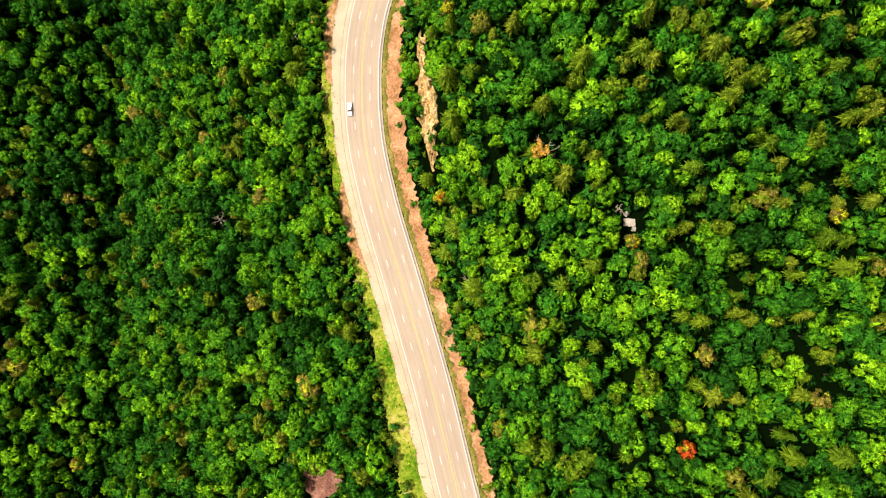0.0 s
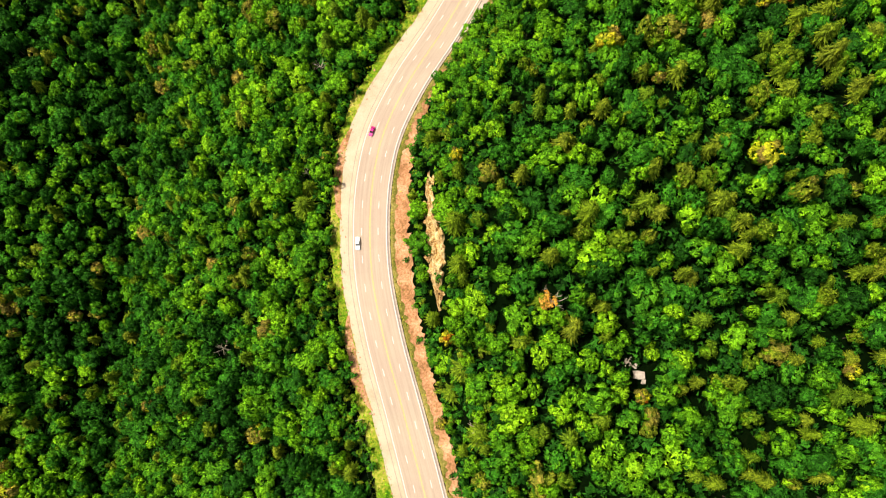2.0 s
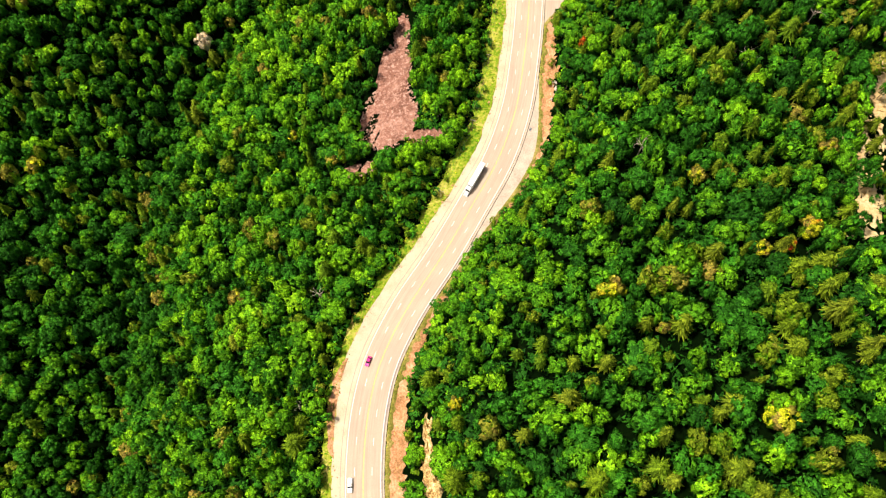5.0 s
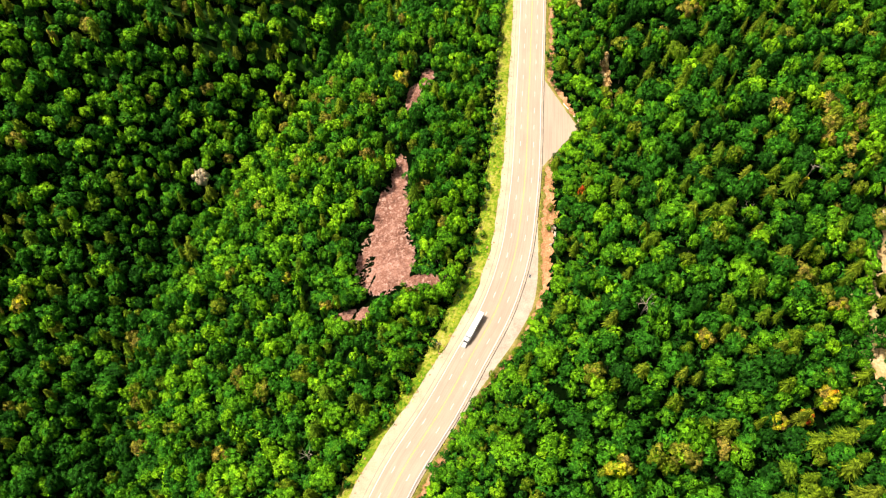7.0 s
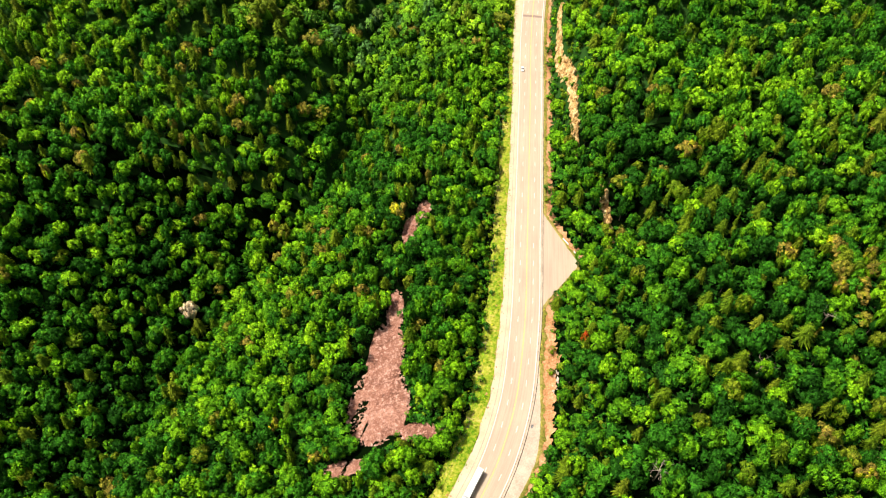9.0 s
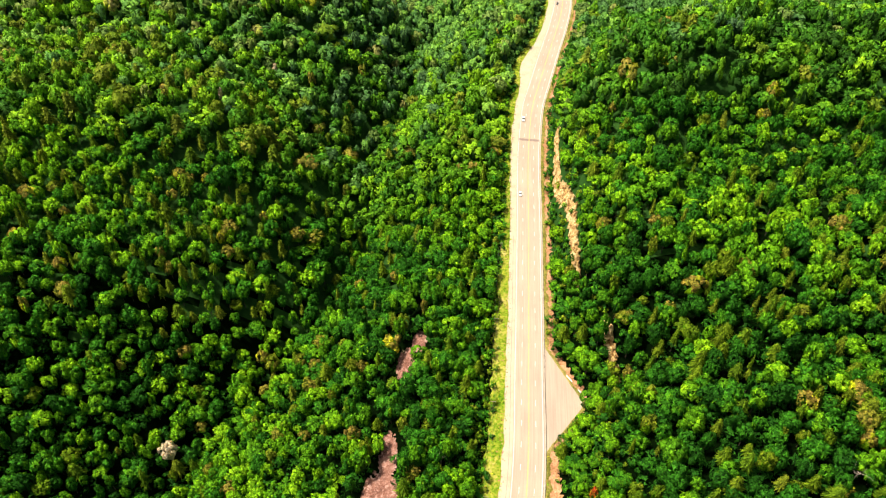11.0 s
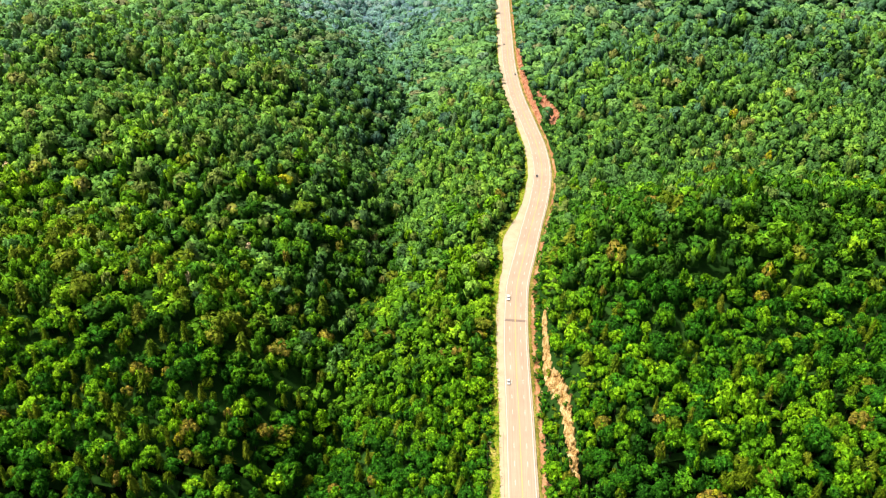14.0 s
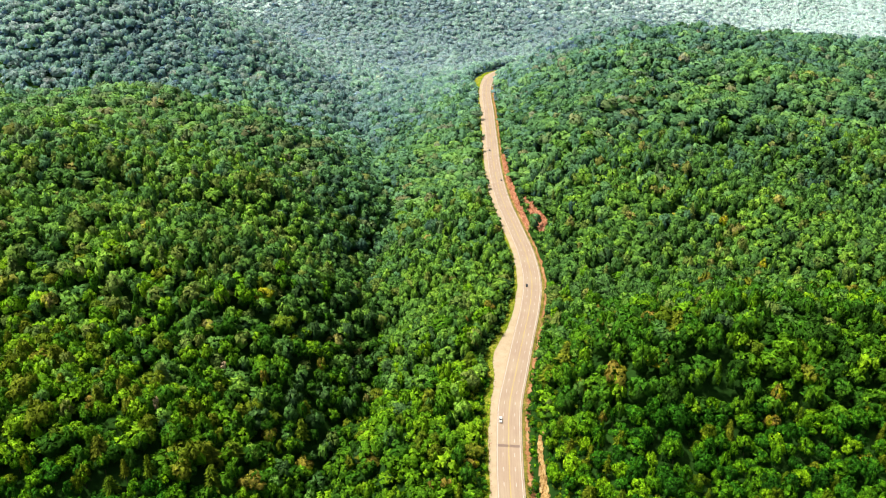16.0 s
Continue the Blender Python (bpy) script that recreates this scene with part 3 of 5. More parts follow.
def ribbon(name, offsets, mat, lift, rows=None, parent=None, thick=0.0):
    """A strip along the road; offsets: numbers or functions of y, from the valley side to the hill side."""
    rows = road_rows if rows is None else rows
    along = np.interp(rows, road_rows, run)
    xs, ys, us = [], [], []
    for o in offsets:
        d = o(rows) if callable(o) else np.full(len(rows), float(o))
        x, y = across(rows, d)
        xs.append(x), ys.append(y), us.append(np.stack([d, along], -1))
    zs = road_z(rows) + lift
    v = np.stack([np.stack(xs, 1), np.stack(ys, 1), np.repeat(zs[:, None], len(offsets), 1)], -1)
    uv = np.stack(us, 1).reshape(-1, 2)
    if thick:
        skirt_a, skirt_b = v[:, :1].copy(), v[:, -1:].copy()
        skirt_a[..., 2] -= thick
        skirt_b[..., 2] -= thick
        v = np.concatenate([skirt_a, v, skirt_b], 1)
        uv = np.concatenate([us[0][:, None], uv.reshape(len(rows), -1, 2), us[-1][:, None]], 1).reshape(-1, 2)
    ob = sheet(name, v.reshape(-1, 3), grid_quads(len(rows), v.shape[1]), [mat], uv=uv)
    ob.parent = parent
    return ob


road = tagged(ribbon("road", (-7.9, -3.6, 0, 3.6, 7.75), ASPHALT, 0.0, thick=0.3), "sun-bleached tan four-lane highway with worn markings", "road", kind="structure")
rag = np.random.RandomState(8).normal(0, 0.45, len(road_rows))
rag = np.convolve(rag, (0.3, 0.5, 0.3), "same")
gravel = ribbon("shoulder", (lambda y: -shoulder(y) + np.interp(y, road_rows, rag), lambda y: -shoulder(y) + 2.0, -7.9), GRAVEL, -0.03, thick=0.25)
tagged(gravel, "pale crushed gravel shoulder along the valley side", "shoulder", kind="structure")
edge_strip = ribbon("pavement", (7.85, 8.7), CONCRETE, -0.01, thick=0.25)
tagged(edge_strip, "pale concrete edge strip beside the highway", "pavement", kind="structure")
lay_rows = np.arange(330, 397, 1.5)
lay = ribbon("road", (9.0, lambda y: 9.05 + 0.5 * pull_off(y), lambda y: 9.1 + pull_off(y)), ASPHALT, -0.02, lay_rows, thick=0.3)
tagged(lay, "tan asphalt lay-by widening beside the highway", "lay-by", kind="structure")
wide_rows = np.arange(188, 298, 2.0)
wide = ribbon("shoulder", (9.0, lambda y: 9.05 + 0.5 * bend_apron(y), lambda y: 9.1 + bend_apron(y)), CONCRETE, -0.025, wide_rows, thick=0.25)
tagged(wide, "pale paved shoulder with scattered grit", "shoulder", kind="structure")
ribbon("joint", (7.42, 8.1), TAR, 0.012, np.arange(-180, 196, 2.5), parent=road)
ribbon("edge_line", (-7.35, -7.05), WHITE_LINE, 0.03, parent=road)
ribbon("edge_line", (7.05, 7.38), WHITE_LINE, 0.03, parent=road)
ribbon("centre_line", (-0.26, -0.09), YELLOW_LINE, 0.03, parent=road)
ribbon("centre_line", (0.09, 0.26), YELLOW_LINE, 0.03, parent=road)
ribbon("crack", (-9.55, -9.35), TAR, 0.0, np.arange(-80, 480, 2.5), parent=road)
patch_rows = np.array([572.0, 573.2, 574.4])
ribbon("patch", (-7.6, 0, 7.6), WORN, 0.015, patch_rows, parent=road)
for lane in (-3.6, 3.6):
    for k in range(140):
        s = 60 + 12.2 * k
        ys = np.interp((s, s + 3.3), run, road_rows)
        ribbon("dash", (lane - 0.13, lane + 0.13), WHITE_LINE, 0.03, ys, parent=road)

# ---------------------------------------------------------------- trees


def unit(v):
    return v / np.maximum(np.linalg.norm(v, axis=-1, keepdims=True), 1e-6)


def sprays(rs, centres, normals, size):
    """Pointed three-cornered leaf sprays about the given places."""
    n = len(centres)
    side_v = unit(np.cross(normals, rs.normal(size=(n, 3))))
    up_v = np.cross(normals, side_v)
    s = (size * rs.uniform(0.7, 1.35, n))[:, None]
    a = centres + side_v * s * rs.uniform(0.6, 0.95, (n, 1)) - normals * s * 0.18
    b2 = centres - side_v * s * 0.4 + up_v * s * rs.uniform(0.4, 0.7, (n, 1))
    c = centres - side_v * s * 0.4 - up_v * s * rs.uniform(0.4, 0.7, (n, 1)) - normals * s * 0.12
    return np.stack([a, b2, c], 1).reshape(-1, 3)


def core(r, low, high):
    """The heart of a crown, four-sided and pointed; broad crowns tint it with painted shade."""
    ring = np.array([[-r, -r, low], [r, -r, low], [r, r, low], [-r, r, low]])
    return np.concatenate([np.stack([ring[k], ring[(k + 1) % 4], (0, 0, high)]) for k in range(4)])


def fan(n, turn):
    """n ways spread evenly over a ball."""
    k = np.arange(n) + 0.5
    z = 1 - 2 * k / n
    f = np.sqrt(1 - z * z)
    return np.stack([f * np.cos(2.39996 * k + turn), f * np.sin(2.39996 * k + turn), z], -1)


def dressed(p, n, shade):
    """Leaf corners, the way each faces and the shift of its tint, side by side."""
    return np.column_stack([p, n, np.full(len(p), 0.0) + shade])


def broad_crown(seed, lobes, per, leaf, heart=True, stir=0.16, boss=0.58):
    """A broad-leaved crown of radius 1 whose foot lies at z = -0.7: rounded bosses of leaf sprays, with clefts between
    and a heart tinted dark for shade.
    """
    rs = np.random.RandomState(seed)
    out = []
    k = np.arange(lobes)
    lift = np.clip(1 - (k + 0.15) / lobes * 1.2 + rs.normal(0, 0.07, lobes), -0.2, 0.97)
    turn = rs.uniform(0, 6.28) + 2.39996 * k + rs.normal(0, 0.3, lobes)
    flat = np.sqrt(1 - lift**2)
    way = np.stack([flat * np.cos(turn), flat * np.sin(turn), lift], -1)
    seat = way * rs.uniform(0.5, 0.78, lobes)[:, None] * (1, 1, 0.8)
    size = rs.uniform(0.8, 1.25, lobes) * 0.98 / math.sqrt(lobes)
    for w, h, r in zip(way, seat, size):
        dirs = fan(2 * per + 2, rs.uniform(0, 6.28))
        dirs = dirs[np.argsort(-(dirs @ unit(w + (0, 0, 0.35))))[:per]]
        dirs = unit(dirs + rs.normal(0, 0.22, dirs.shape))
        spots = h + dirs * r * rs.uniform(0.86, 1.08, (per, 1))
        p = sprays(rs, spots, unit(dirs + rs.normal(0, 0.3, dirs.shape)), leaf)
        n = unit(boss * unit(p - (h - 0.25 * r * w)) + (1.18 - boss) * unit(p + (0, 0, 0.4)) + np.repeat(rs.normal(0, stir, (per, 3)), 3, 0))
        out.append(dressed(p, n, rs.normal(0, 0.06)))
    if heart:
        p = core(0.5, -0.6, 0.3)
        # the -0.9 shift paints the crown's inner shade with the darkest tint
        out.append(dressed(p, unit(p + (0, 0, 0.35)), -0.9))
    return np.concatenate(out)


def pine_crown(seed, tiers, arms, width=0.1):
    """A pine: whorls of long drooping boughs that fan out like a star, shorter towards the top."""
    rs = np.random.RandomState(seed)
    out = []
    for k in range(tiers):
        z, r = -0.5 + 1.55 * k / (tiers - 0.5), 1.05 * (1 - 0.72 * k / tiers)
        ang = rs.uniform(0, 6.28) + np.arange(arms) * 6.283 / arms + rs.normal(0, 0.16, arms)
        ray = np.stack([np.cos(ang), np.sin(ang), 0 * ang], -1)
        aside = np.stack([-np.sin(ang), np.cos(ang), 0 * ang], -1)
        reach = (r * rs.uniform(0.75, 1.15, arms))[:, None]
        w = width * rs.uniform(1.0, 2.0, (arms, 1)) * (0.6 + r)
        tip = ray * reach + (0, 0, z - 0.12)
        root = ray * 0.3 * reach + (0, 0, z + 0.05)
        p = np.stack([root - aside * w, tip, root + aside * w], 1).reshape(-1, 3)
        n = unit(np.repeat(0.5 * ray + rs.normal(0, 0.3, (arms, 3)) + (0, 0, 0.9), 3, 0))
        out.append(dressed(p, n, 0.0))
    p = core(0.36, -0.6, 1.0)
    out.append(dressed(p, unit(p + (0, 0, 0.4)), -0.05))
    return np.concatenate(out)


def wood(name, trees, protos, label, trunk=True, leaf=None):
    """One object of many trees. trees: x, y, base, height, radius, tint, kind."""
    rs = np.random.RandomState(len(trees))
    vs, ns, ts, ms = [], [], [], []
    kinds = trees[:, 6].astype(int)
    for k, proto in enumerate(protos):
        these = trees[kinds == k]
        if not len(these):
            continue
        ang = rs.uniform(0, 6.283, len(these))
        c, s = np.cos(ang)[:, None], np.sin(ang)[:, None]
        r, h = these[:, 4][:, None], these[:, 3][:, None]
        squeeze = rs.uniform(0.85, 1.15, (len(these), 1))
        px = (proto[:, 0] * c - proto[:, 1] * s) * r * squeeze + these[:, 0][:, None]
        py = (proto[:, 0] * s + proto[:, 1] * c) * r / squeeze + these[:, 1][:, None]
        tall = h * 0.42
        pz = these[:, 2][:, None] + h - tall * 0.95 + proto[:, 2] * tall
        vs.append(np.stack([px, py, pz], -1).reshape(-1, 3))
        nx, ny, nz = proto[:, 3] * c - proto[:, 4] * s, proto[:, 3] * s + proto[:, 4] * c, proto[:, 5] * r / tall
        ns.append(unit(np.stack([nx, ny, nz], -1)).reshape(-1, 3))
        own = these[:, 5][:, None]
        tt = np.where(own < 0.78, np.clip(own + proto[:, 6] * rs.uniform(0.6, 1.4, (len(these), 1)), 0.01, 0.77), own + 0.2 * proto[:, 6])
        ts.append(tt.ravel())
        ms.append(np.zeros(len(these) * len(proto) // 3, int))
    if trunk:
        n = len(trees)
        r = trees[:, 3] * 0.016
        ang = np.arange(3) * 2.094
        ring = np.stack([np.cos(ang), np.sin(ang)], -1)[None] * r[:, None, None]
        low = np.concatenate([trees[:, None, :2] + ring, np.repeat(trees[:, 2][:, None, None] - 0.6, 3, 1)], -1)
        high = np.concatenate([trees[:, None, :2] + ring * 0.5, np.repeat((trees[:, 2] + trees[:, 3] * 0.7)[:, None, None], 3, 1)], -1)
        sides = [np.stack([low[:, a], low[:, (a + 1) % 3], high[:, a]], 1) for a in range(3)]
        tv = np.stack(sides, 1).reshape(-1, 3)
        vs.append(tv), ns.append(unit(tv - np.repeat(trees[:, :3], 9, 0) * (1, 1, 0) - tv * (0, 0, 1))), ts.append(np.zeros(len(tv))), ms.append(np.ones(3 * n, int))
    v = np.concatenate(vs)
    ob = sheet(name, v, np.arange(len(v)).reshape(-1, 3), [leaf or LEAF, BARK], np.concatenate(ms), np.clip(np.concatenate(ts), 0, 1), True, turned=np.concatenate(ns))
    return tagged(ob, label, "woodland", kind="stuff")


def scatter(seed, gap, y0, y1, half):
    """Places on a loosened triangular lattice between y0 and y1, within half(y) of x = -25."""
    rs = np.random.RandomState(seed)
    ys = np.arange(y0, y1, gap * 0.87)
    pts = []
    for k, y in enumerate(ys):
        w = half(y)
        xs = np.arange(-w[0], w[1], gap) + (k % 2) * gap / 2
        pts.append(np.stack([xs, np.full(len(xs), y)], -1))
    p = np.concatenate(pts)
    return p + rs.uniform(-0.33, 0.33, p.shape) * gap, rs


def tints(rs, x, y):
    n = len(x)
    patch = 0.06 * np.sin(x / 23 + 1.1 * np.sin(y / 31)) + 0.05 * np.sin(y / 19 + x / 41) + 0.08 * np.sin(x / 61 + y / 83 + 1.3 * np.sin(y / 71))
    t = np.clip(0.40 + 0.18 * rs.normal(size=n) + patch, 0.04, 0.77)
    brook = x - curve(y, CREEK_Y, CREEK_X)
    d = side(x, y)
    # Creek walls: brighter and darker tints paint the light on the two slopes.
    bank = 0.05 * step(-6, 14, brook) * (d < -14) * step(380, 480, y) - 0.13 * np.exp(-(((brook + 38) / 34) ** 2)) * step(330, 650, y) + 0.07 * bell(x, y, -190, 540, 110, 120)
    # Far valley slope tinted lighter to offset its shade; near valley side darker.
    t = t + bank * (y < 1300) + 0.17 * step(430, 640, y) * (1 - 0.35 * step(680, 820, y)) * step(-90, -180, x) * (y < 1250) - 0.05 * step(320, 200, y) * step(-50, -120, x)
    # Roadside edge and left hill crest tinted lighter, standing in for more sun.
    t = np.clip(t + 0.1 * step(55, 20, np.abs(d)) + 0.14 * bell(x, y, -330, 1020, 190, 80), 0.03, 0.77)
    pick = rs.uniform(size=n)
    olive = 0.12 + 0.17 * step(20, 110, d) * (y < 420) + 0.16 * step(-60, -150, x) * step(380, 500, y) - 0.05 * step(500, 700, y)
    t = np.where(pick < olive, rs.uniform(0.8, 0.9, n), t)
    t = np.where(pick > 0.972, rs.uniform(0.9, 0.948, n), t)
    t = np.where(pick > 0.9975, rs.uniform(0.95, 0.956, n), t)
    return t, pick < olive


def standing(x, y, r):
    """Whether a tree may stand there."""
    d = side(x, y)
    ok = (d < -shoulder(y) - verge_width(y) - 0.55 * r) | (d > np.interp(y, (0, 60, 100, 140, 175, 196, 215, 300, 340, 400, 600), (15.5, 17.5, 18.6, 15, 12, 9.5, 12.8, 17.5, 11, 12.5, 14)) + pull_off(y) + 0.8 * bend_apron(y) + 0.4 * r) | (y > 1950)
    return ok & ~in_scree(x, y, 1.0) & ~in_scree(x, y + 5) & ~((y > 474) & (y < 572) & (d > 12) & (d < np.interp(y, (470, 500, 575), (25, 24, 20)))) & ~in_rock(x, y, 1.7) & ~in_clay(x, y, 0.5) & ~((in_clay(x, y + 13) | in_clay(x, y + 24)) & (y > 855) & (y < 985)) & ~in_field(x, y) & ~open_spot(x, y)


def grove(seed, gap, y0, y1, half, tall, wide):
    p, rs = scatter(seed, gap, y0, y1, half)
    n = len(p)
    r = wide * np.minimum(rs.lognormal(0, 0.3, n), 1.5)
    h = tall * np.clip(1 + 0.22 * rs.normal(size=n), 0.5, 1.5)
    keep = standing(p[:, 0], p[:, 1], r) & ~(in_tan(p[:, 0], p[:, 1], 1) & (rs.uniform(size=n) < 0.86)) & (rs.uniform(size=n) < 0.975)
    p, r, h = p[keep], r[keep], h[keep]
    d = side(p[:, 0], p[:, 1])
    near_road = step(36, 16, np.abs(d)) * (p[:, 1] < 1700)
    r = r * np.where(p[:, 1] < 415, 1.0, 1.03)
    h = h * (1 - np.where(d < 0, 0.42, 0.2) * near_road)
    r = r * (1 - 0.08 * near_road)
    t, olive = tints(rs, p[:, 0], p[:, 1])
    z = land(p[:, 0], p[:, 1])
    return np.column_stack([p, z, h, r, t, np.zeros(len(p))]), olive, rs


def flank(y):
    """How far the wood is seen to either side of x = 0 at y."""
    if y < 420:
        return np.interp(y, (-160, 100, 420), (275, 290, 310)), np.interp(y, (-160, 100, 420), (180, 188, 262))
    return 310 + 0.43 * (y - 420), 262 + 0.49 * (y - 420)


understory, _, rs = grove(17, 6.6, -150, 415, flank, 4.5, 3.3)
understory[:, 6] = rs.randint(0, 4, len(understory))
# Tints cut to near black, painting the gloom between the crowns.
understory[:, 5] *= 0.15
wood("undergrowth", understory, [broad_crown(120 + k, 4, 5, 0.52, False) for k in range(4)], "low saplings under the taller trees, their green darkened for shade", False)

near, near_olive, rs = grove(11, 7.7, -150, 530, flank, 15.0, 4.3)
near[near_olive, 4] *= 0.82
near[:, 6] = np.where(near_olive & (rs.uniform(size=len(near)) < 0.7), 10 + rs.randint(0, 3, len(near)), rs.randint(0, 10, len(near)))
nd = np.abs(side(near[:, 0], near[:, 1]))
order = np.argsort(np.where((near[:, 1] > 0) & (near[:, 1] < 430), nd, 1e9))
single, rest = near[order[:300]], near[order[300:]]
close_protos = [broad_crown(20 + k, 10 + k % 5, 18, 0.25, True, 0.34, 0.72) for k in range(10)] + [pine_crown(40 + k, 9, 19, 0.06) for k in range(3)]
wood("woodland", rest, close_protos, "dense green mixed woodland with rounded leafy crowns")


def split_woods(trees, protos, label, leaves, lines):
    """Woods whose leaf colour takes on painted haze with the distance; lines: where each next colour sets in and where
    it has taken over.
    """
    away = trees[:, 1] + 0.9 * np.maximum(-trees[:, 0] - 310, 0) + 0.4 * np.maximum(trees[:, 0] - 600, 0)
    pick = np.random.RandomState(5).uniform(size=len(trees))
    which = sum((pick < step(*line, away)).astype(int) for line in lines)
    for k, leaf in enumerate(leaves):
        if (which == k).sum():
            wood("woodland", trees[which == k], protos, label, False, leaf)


middle, mo, rs = grove(12, 8.9, 530, 1010, flank, 17.5, 5.6)
middle[:, 6] = np.where(mo & (rs.uniform(size=len(middle)) < 0.3), 14 + rs.randint(0, 2, len(middle)), rs.randint(0, 7, len(middle)) + 7 * (middle[:, 1] + rs.normal(0, 60, len(middle)) > 700))
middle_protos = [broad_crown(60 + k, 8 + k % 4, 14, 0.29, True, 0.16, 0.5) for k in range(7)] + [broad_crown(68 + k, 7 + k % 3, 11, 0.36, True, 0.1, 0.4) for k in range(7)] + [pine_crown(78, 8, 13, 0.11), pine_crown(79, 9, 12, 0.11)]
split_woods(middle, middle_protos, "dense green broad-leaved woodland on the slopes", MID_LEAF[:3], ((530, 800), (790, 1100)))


distant, _, rs = grove(13, 11.2, 1010, 2020, lambda y: (min(40 + 0.45 * y, 820), 265 + (0.5 if y < 1500 else 0.3) * (y - 420)), 17.0, 7.9)
distant = distant[~((distant[:, 1] > 1520) & (distant[:, 0] > 330))]
distant[:, 6] = rs.randint(0, 5, len(distant)) + 5 * (rs.uniform(size=len(distant)) < step(1150, 1500, distant[:, 1]))
split_woods(distant, [broad_crown(80 + k, 7 + k % 3, 10, 0.42, True, 0.05, 0.22) for k in range(5)] + [broad_crown(90 + k, 6 + k % 2, 8, 0.5, True, 0.03, 0.16) for k in range(5)], "woodland on the farther hillsides, haze mixed into its green",
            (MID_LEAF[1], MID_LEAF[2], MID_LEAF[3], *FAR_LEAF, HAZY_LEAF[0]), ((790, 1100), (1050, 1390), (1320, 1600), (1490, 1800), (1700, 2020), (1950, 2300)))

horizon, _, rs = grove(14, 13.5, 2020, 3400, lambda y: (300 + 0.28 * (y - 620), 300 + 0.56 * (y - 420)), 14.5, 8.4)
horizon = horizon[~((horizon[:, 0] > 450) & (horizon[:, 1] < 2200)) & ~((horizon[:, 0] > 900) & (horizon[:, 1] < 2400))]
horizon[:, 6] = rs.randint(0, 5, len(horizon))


split_woods(horizon, [broad_crown(105 + k, 5, 5, 0.7, True, 0.02, 0.1) for k in range(5)], "woodland covering the most distant hills, leaf colour paled blue for haze", HAZY_LEAF, ((2400, 3250),))


def tree_of(seed, tint, kind="broad"):
    """A tree of crown radius 1 and height 1 (its crown the upper two thirds), with trunk and limbs."""
    rs = np.random.RandomState(seed)
    top = new("tree")
    bm = bmesh.new()
    tube(bm, [(0, 0, -0.05), (0.02, 0, 0.2), (0.03, 0.02, 0.45), (0.0, 0.03, 0.75)], [0.07, 0.055, 0.042, 0.015], 6)
    for k in range(5):
        a = 1.26 * k + rs.uniform(-0.3, 0.3)
        z = rs.uniform(0.35, 0.6)
        tube(bm, [(0.02, 0.01, z), (0.28 * math.cos(a), 0.28 * math.sin(a), z + 0.1), (0.6 * math.cos(a), 0.6 * math.sin(a), z + 0.17)], [0.03, 0.02, 0.008], 4)
    part("trunk", bm, BARK, top)
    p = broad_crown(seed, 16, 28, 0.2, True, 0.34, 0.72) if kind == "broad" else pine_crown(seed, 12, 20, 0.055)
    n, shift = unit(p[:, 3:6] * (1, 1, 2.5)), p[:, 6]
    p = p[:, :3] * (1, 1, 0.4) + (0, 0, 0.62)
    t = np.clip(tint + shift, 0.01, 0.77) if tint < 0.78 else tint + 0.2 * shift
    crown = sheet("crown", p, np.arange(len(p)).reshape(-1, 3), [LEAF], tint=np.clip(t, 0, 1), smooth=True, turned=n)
    crown.parent = top
    return top


kinds = []
for k in range(24):
    shade = (0.15, 0.28, 0.36, 0.44, 0.52, 0.6, 0.7, 0.84)[k % 8]
    kinds.append((shade, tree_of(200 + k, shade, "pine" if shade > 0.8 else "broad")))
for k, (x, y, z, h, r, t, _) in enumerate(single):
    shade, proto = min(kinds, key=lambda q: abs(q[0] - t) + 0.03 * ((k * 7 + kinds.index(q)) % 5))
    ob = copy_thing(proto, pose(x, y, z, 0, 0, 137 * k % 360) @ Matrix.Diagonal((r, r, h, 1)))
    says = "olive pine with feathery boughs beside the highway" if shade > 0.8 else \
        "dark green broad-leaved tree beside the highway" if shade < 0.4 else "bright green broad-leaved tree beside the highway"
    tagged(ob, says, "tree", "trees along the highway")
for _, proto in kinds:
    for child in list(proto.children):
        bpy.data.objects.remove(child)
    bpy.data.objects.remove(proto)

# ---------------------------------------------------------------- trees that stand out
DRY_LEAF = leafy("dry_leaves", [(0.0, (0.62, 0.5, 0.38)), (1.0, (0.72, 0.58, 0.45))])
ORANGE_LEAF = leafy("withered_leaves", [(0.0, (0.5, 0.26, 0.04)), (1.0, (0.6, 0.33, 0.06))], 0.15)


def branching(bm, rs, at, way, length, r, depth):
    """Bare limbs that fork."""
    mid = at + way * length * 0.55 + Vector(rs.normal(0, 0.06 * length, 3))
    end = at + way * length + Vector(rs.normal(0, 0.1 * length, 3))
    tube(bm, [at, mid, end], [r, r * 0.8, r * 0.55], 5)
    if depth:
        for k in range(3 if depth > 1 else 2):
            w = (way + Vector(rs.normal(0, 0.62, 3)) + Vector((0, 0, 0.12))).normalized()
            branching(bm, rs, end if k else mid, w, length * rs.uniform(0.5, 0.72), r * 0.5, depth - 1)


for k, (x, y, t, h, r) in enumerate(SPECIAL):
    ob = tree_of(300 + k, t)
    h += 2.5
    ob.matrix_basis = pose(x, y, float(land(x, y)), 0, 0, 50 * k) @ Matrix.Diagonal((r, r, h, 1))
    says = "rust-red tree turning early among green trees" if t > 0.985 else "yellow-leaved tree among green woodland" if t > 0.955 else \
        "dull brown withering tree in the woodland" if t > 0.9 else "vivid light green broad-leaved tree in the woodland"
    tagged(ob, says, "tree", "trees that stand out")

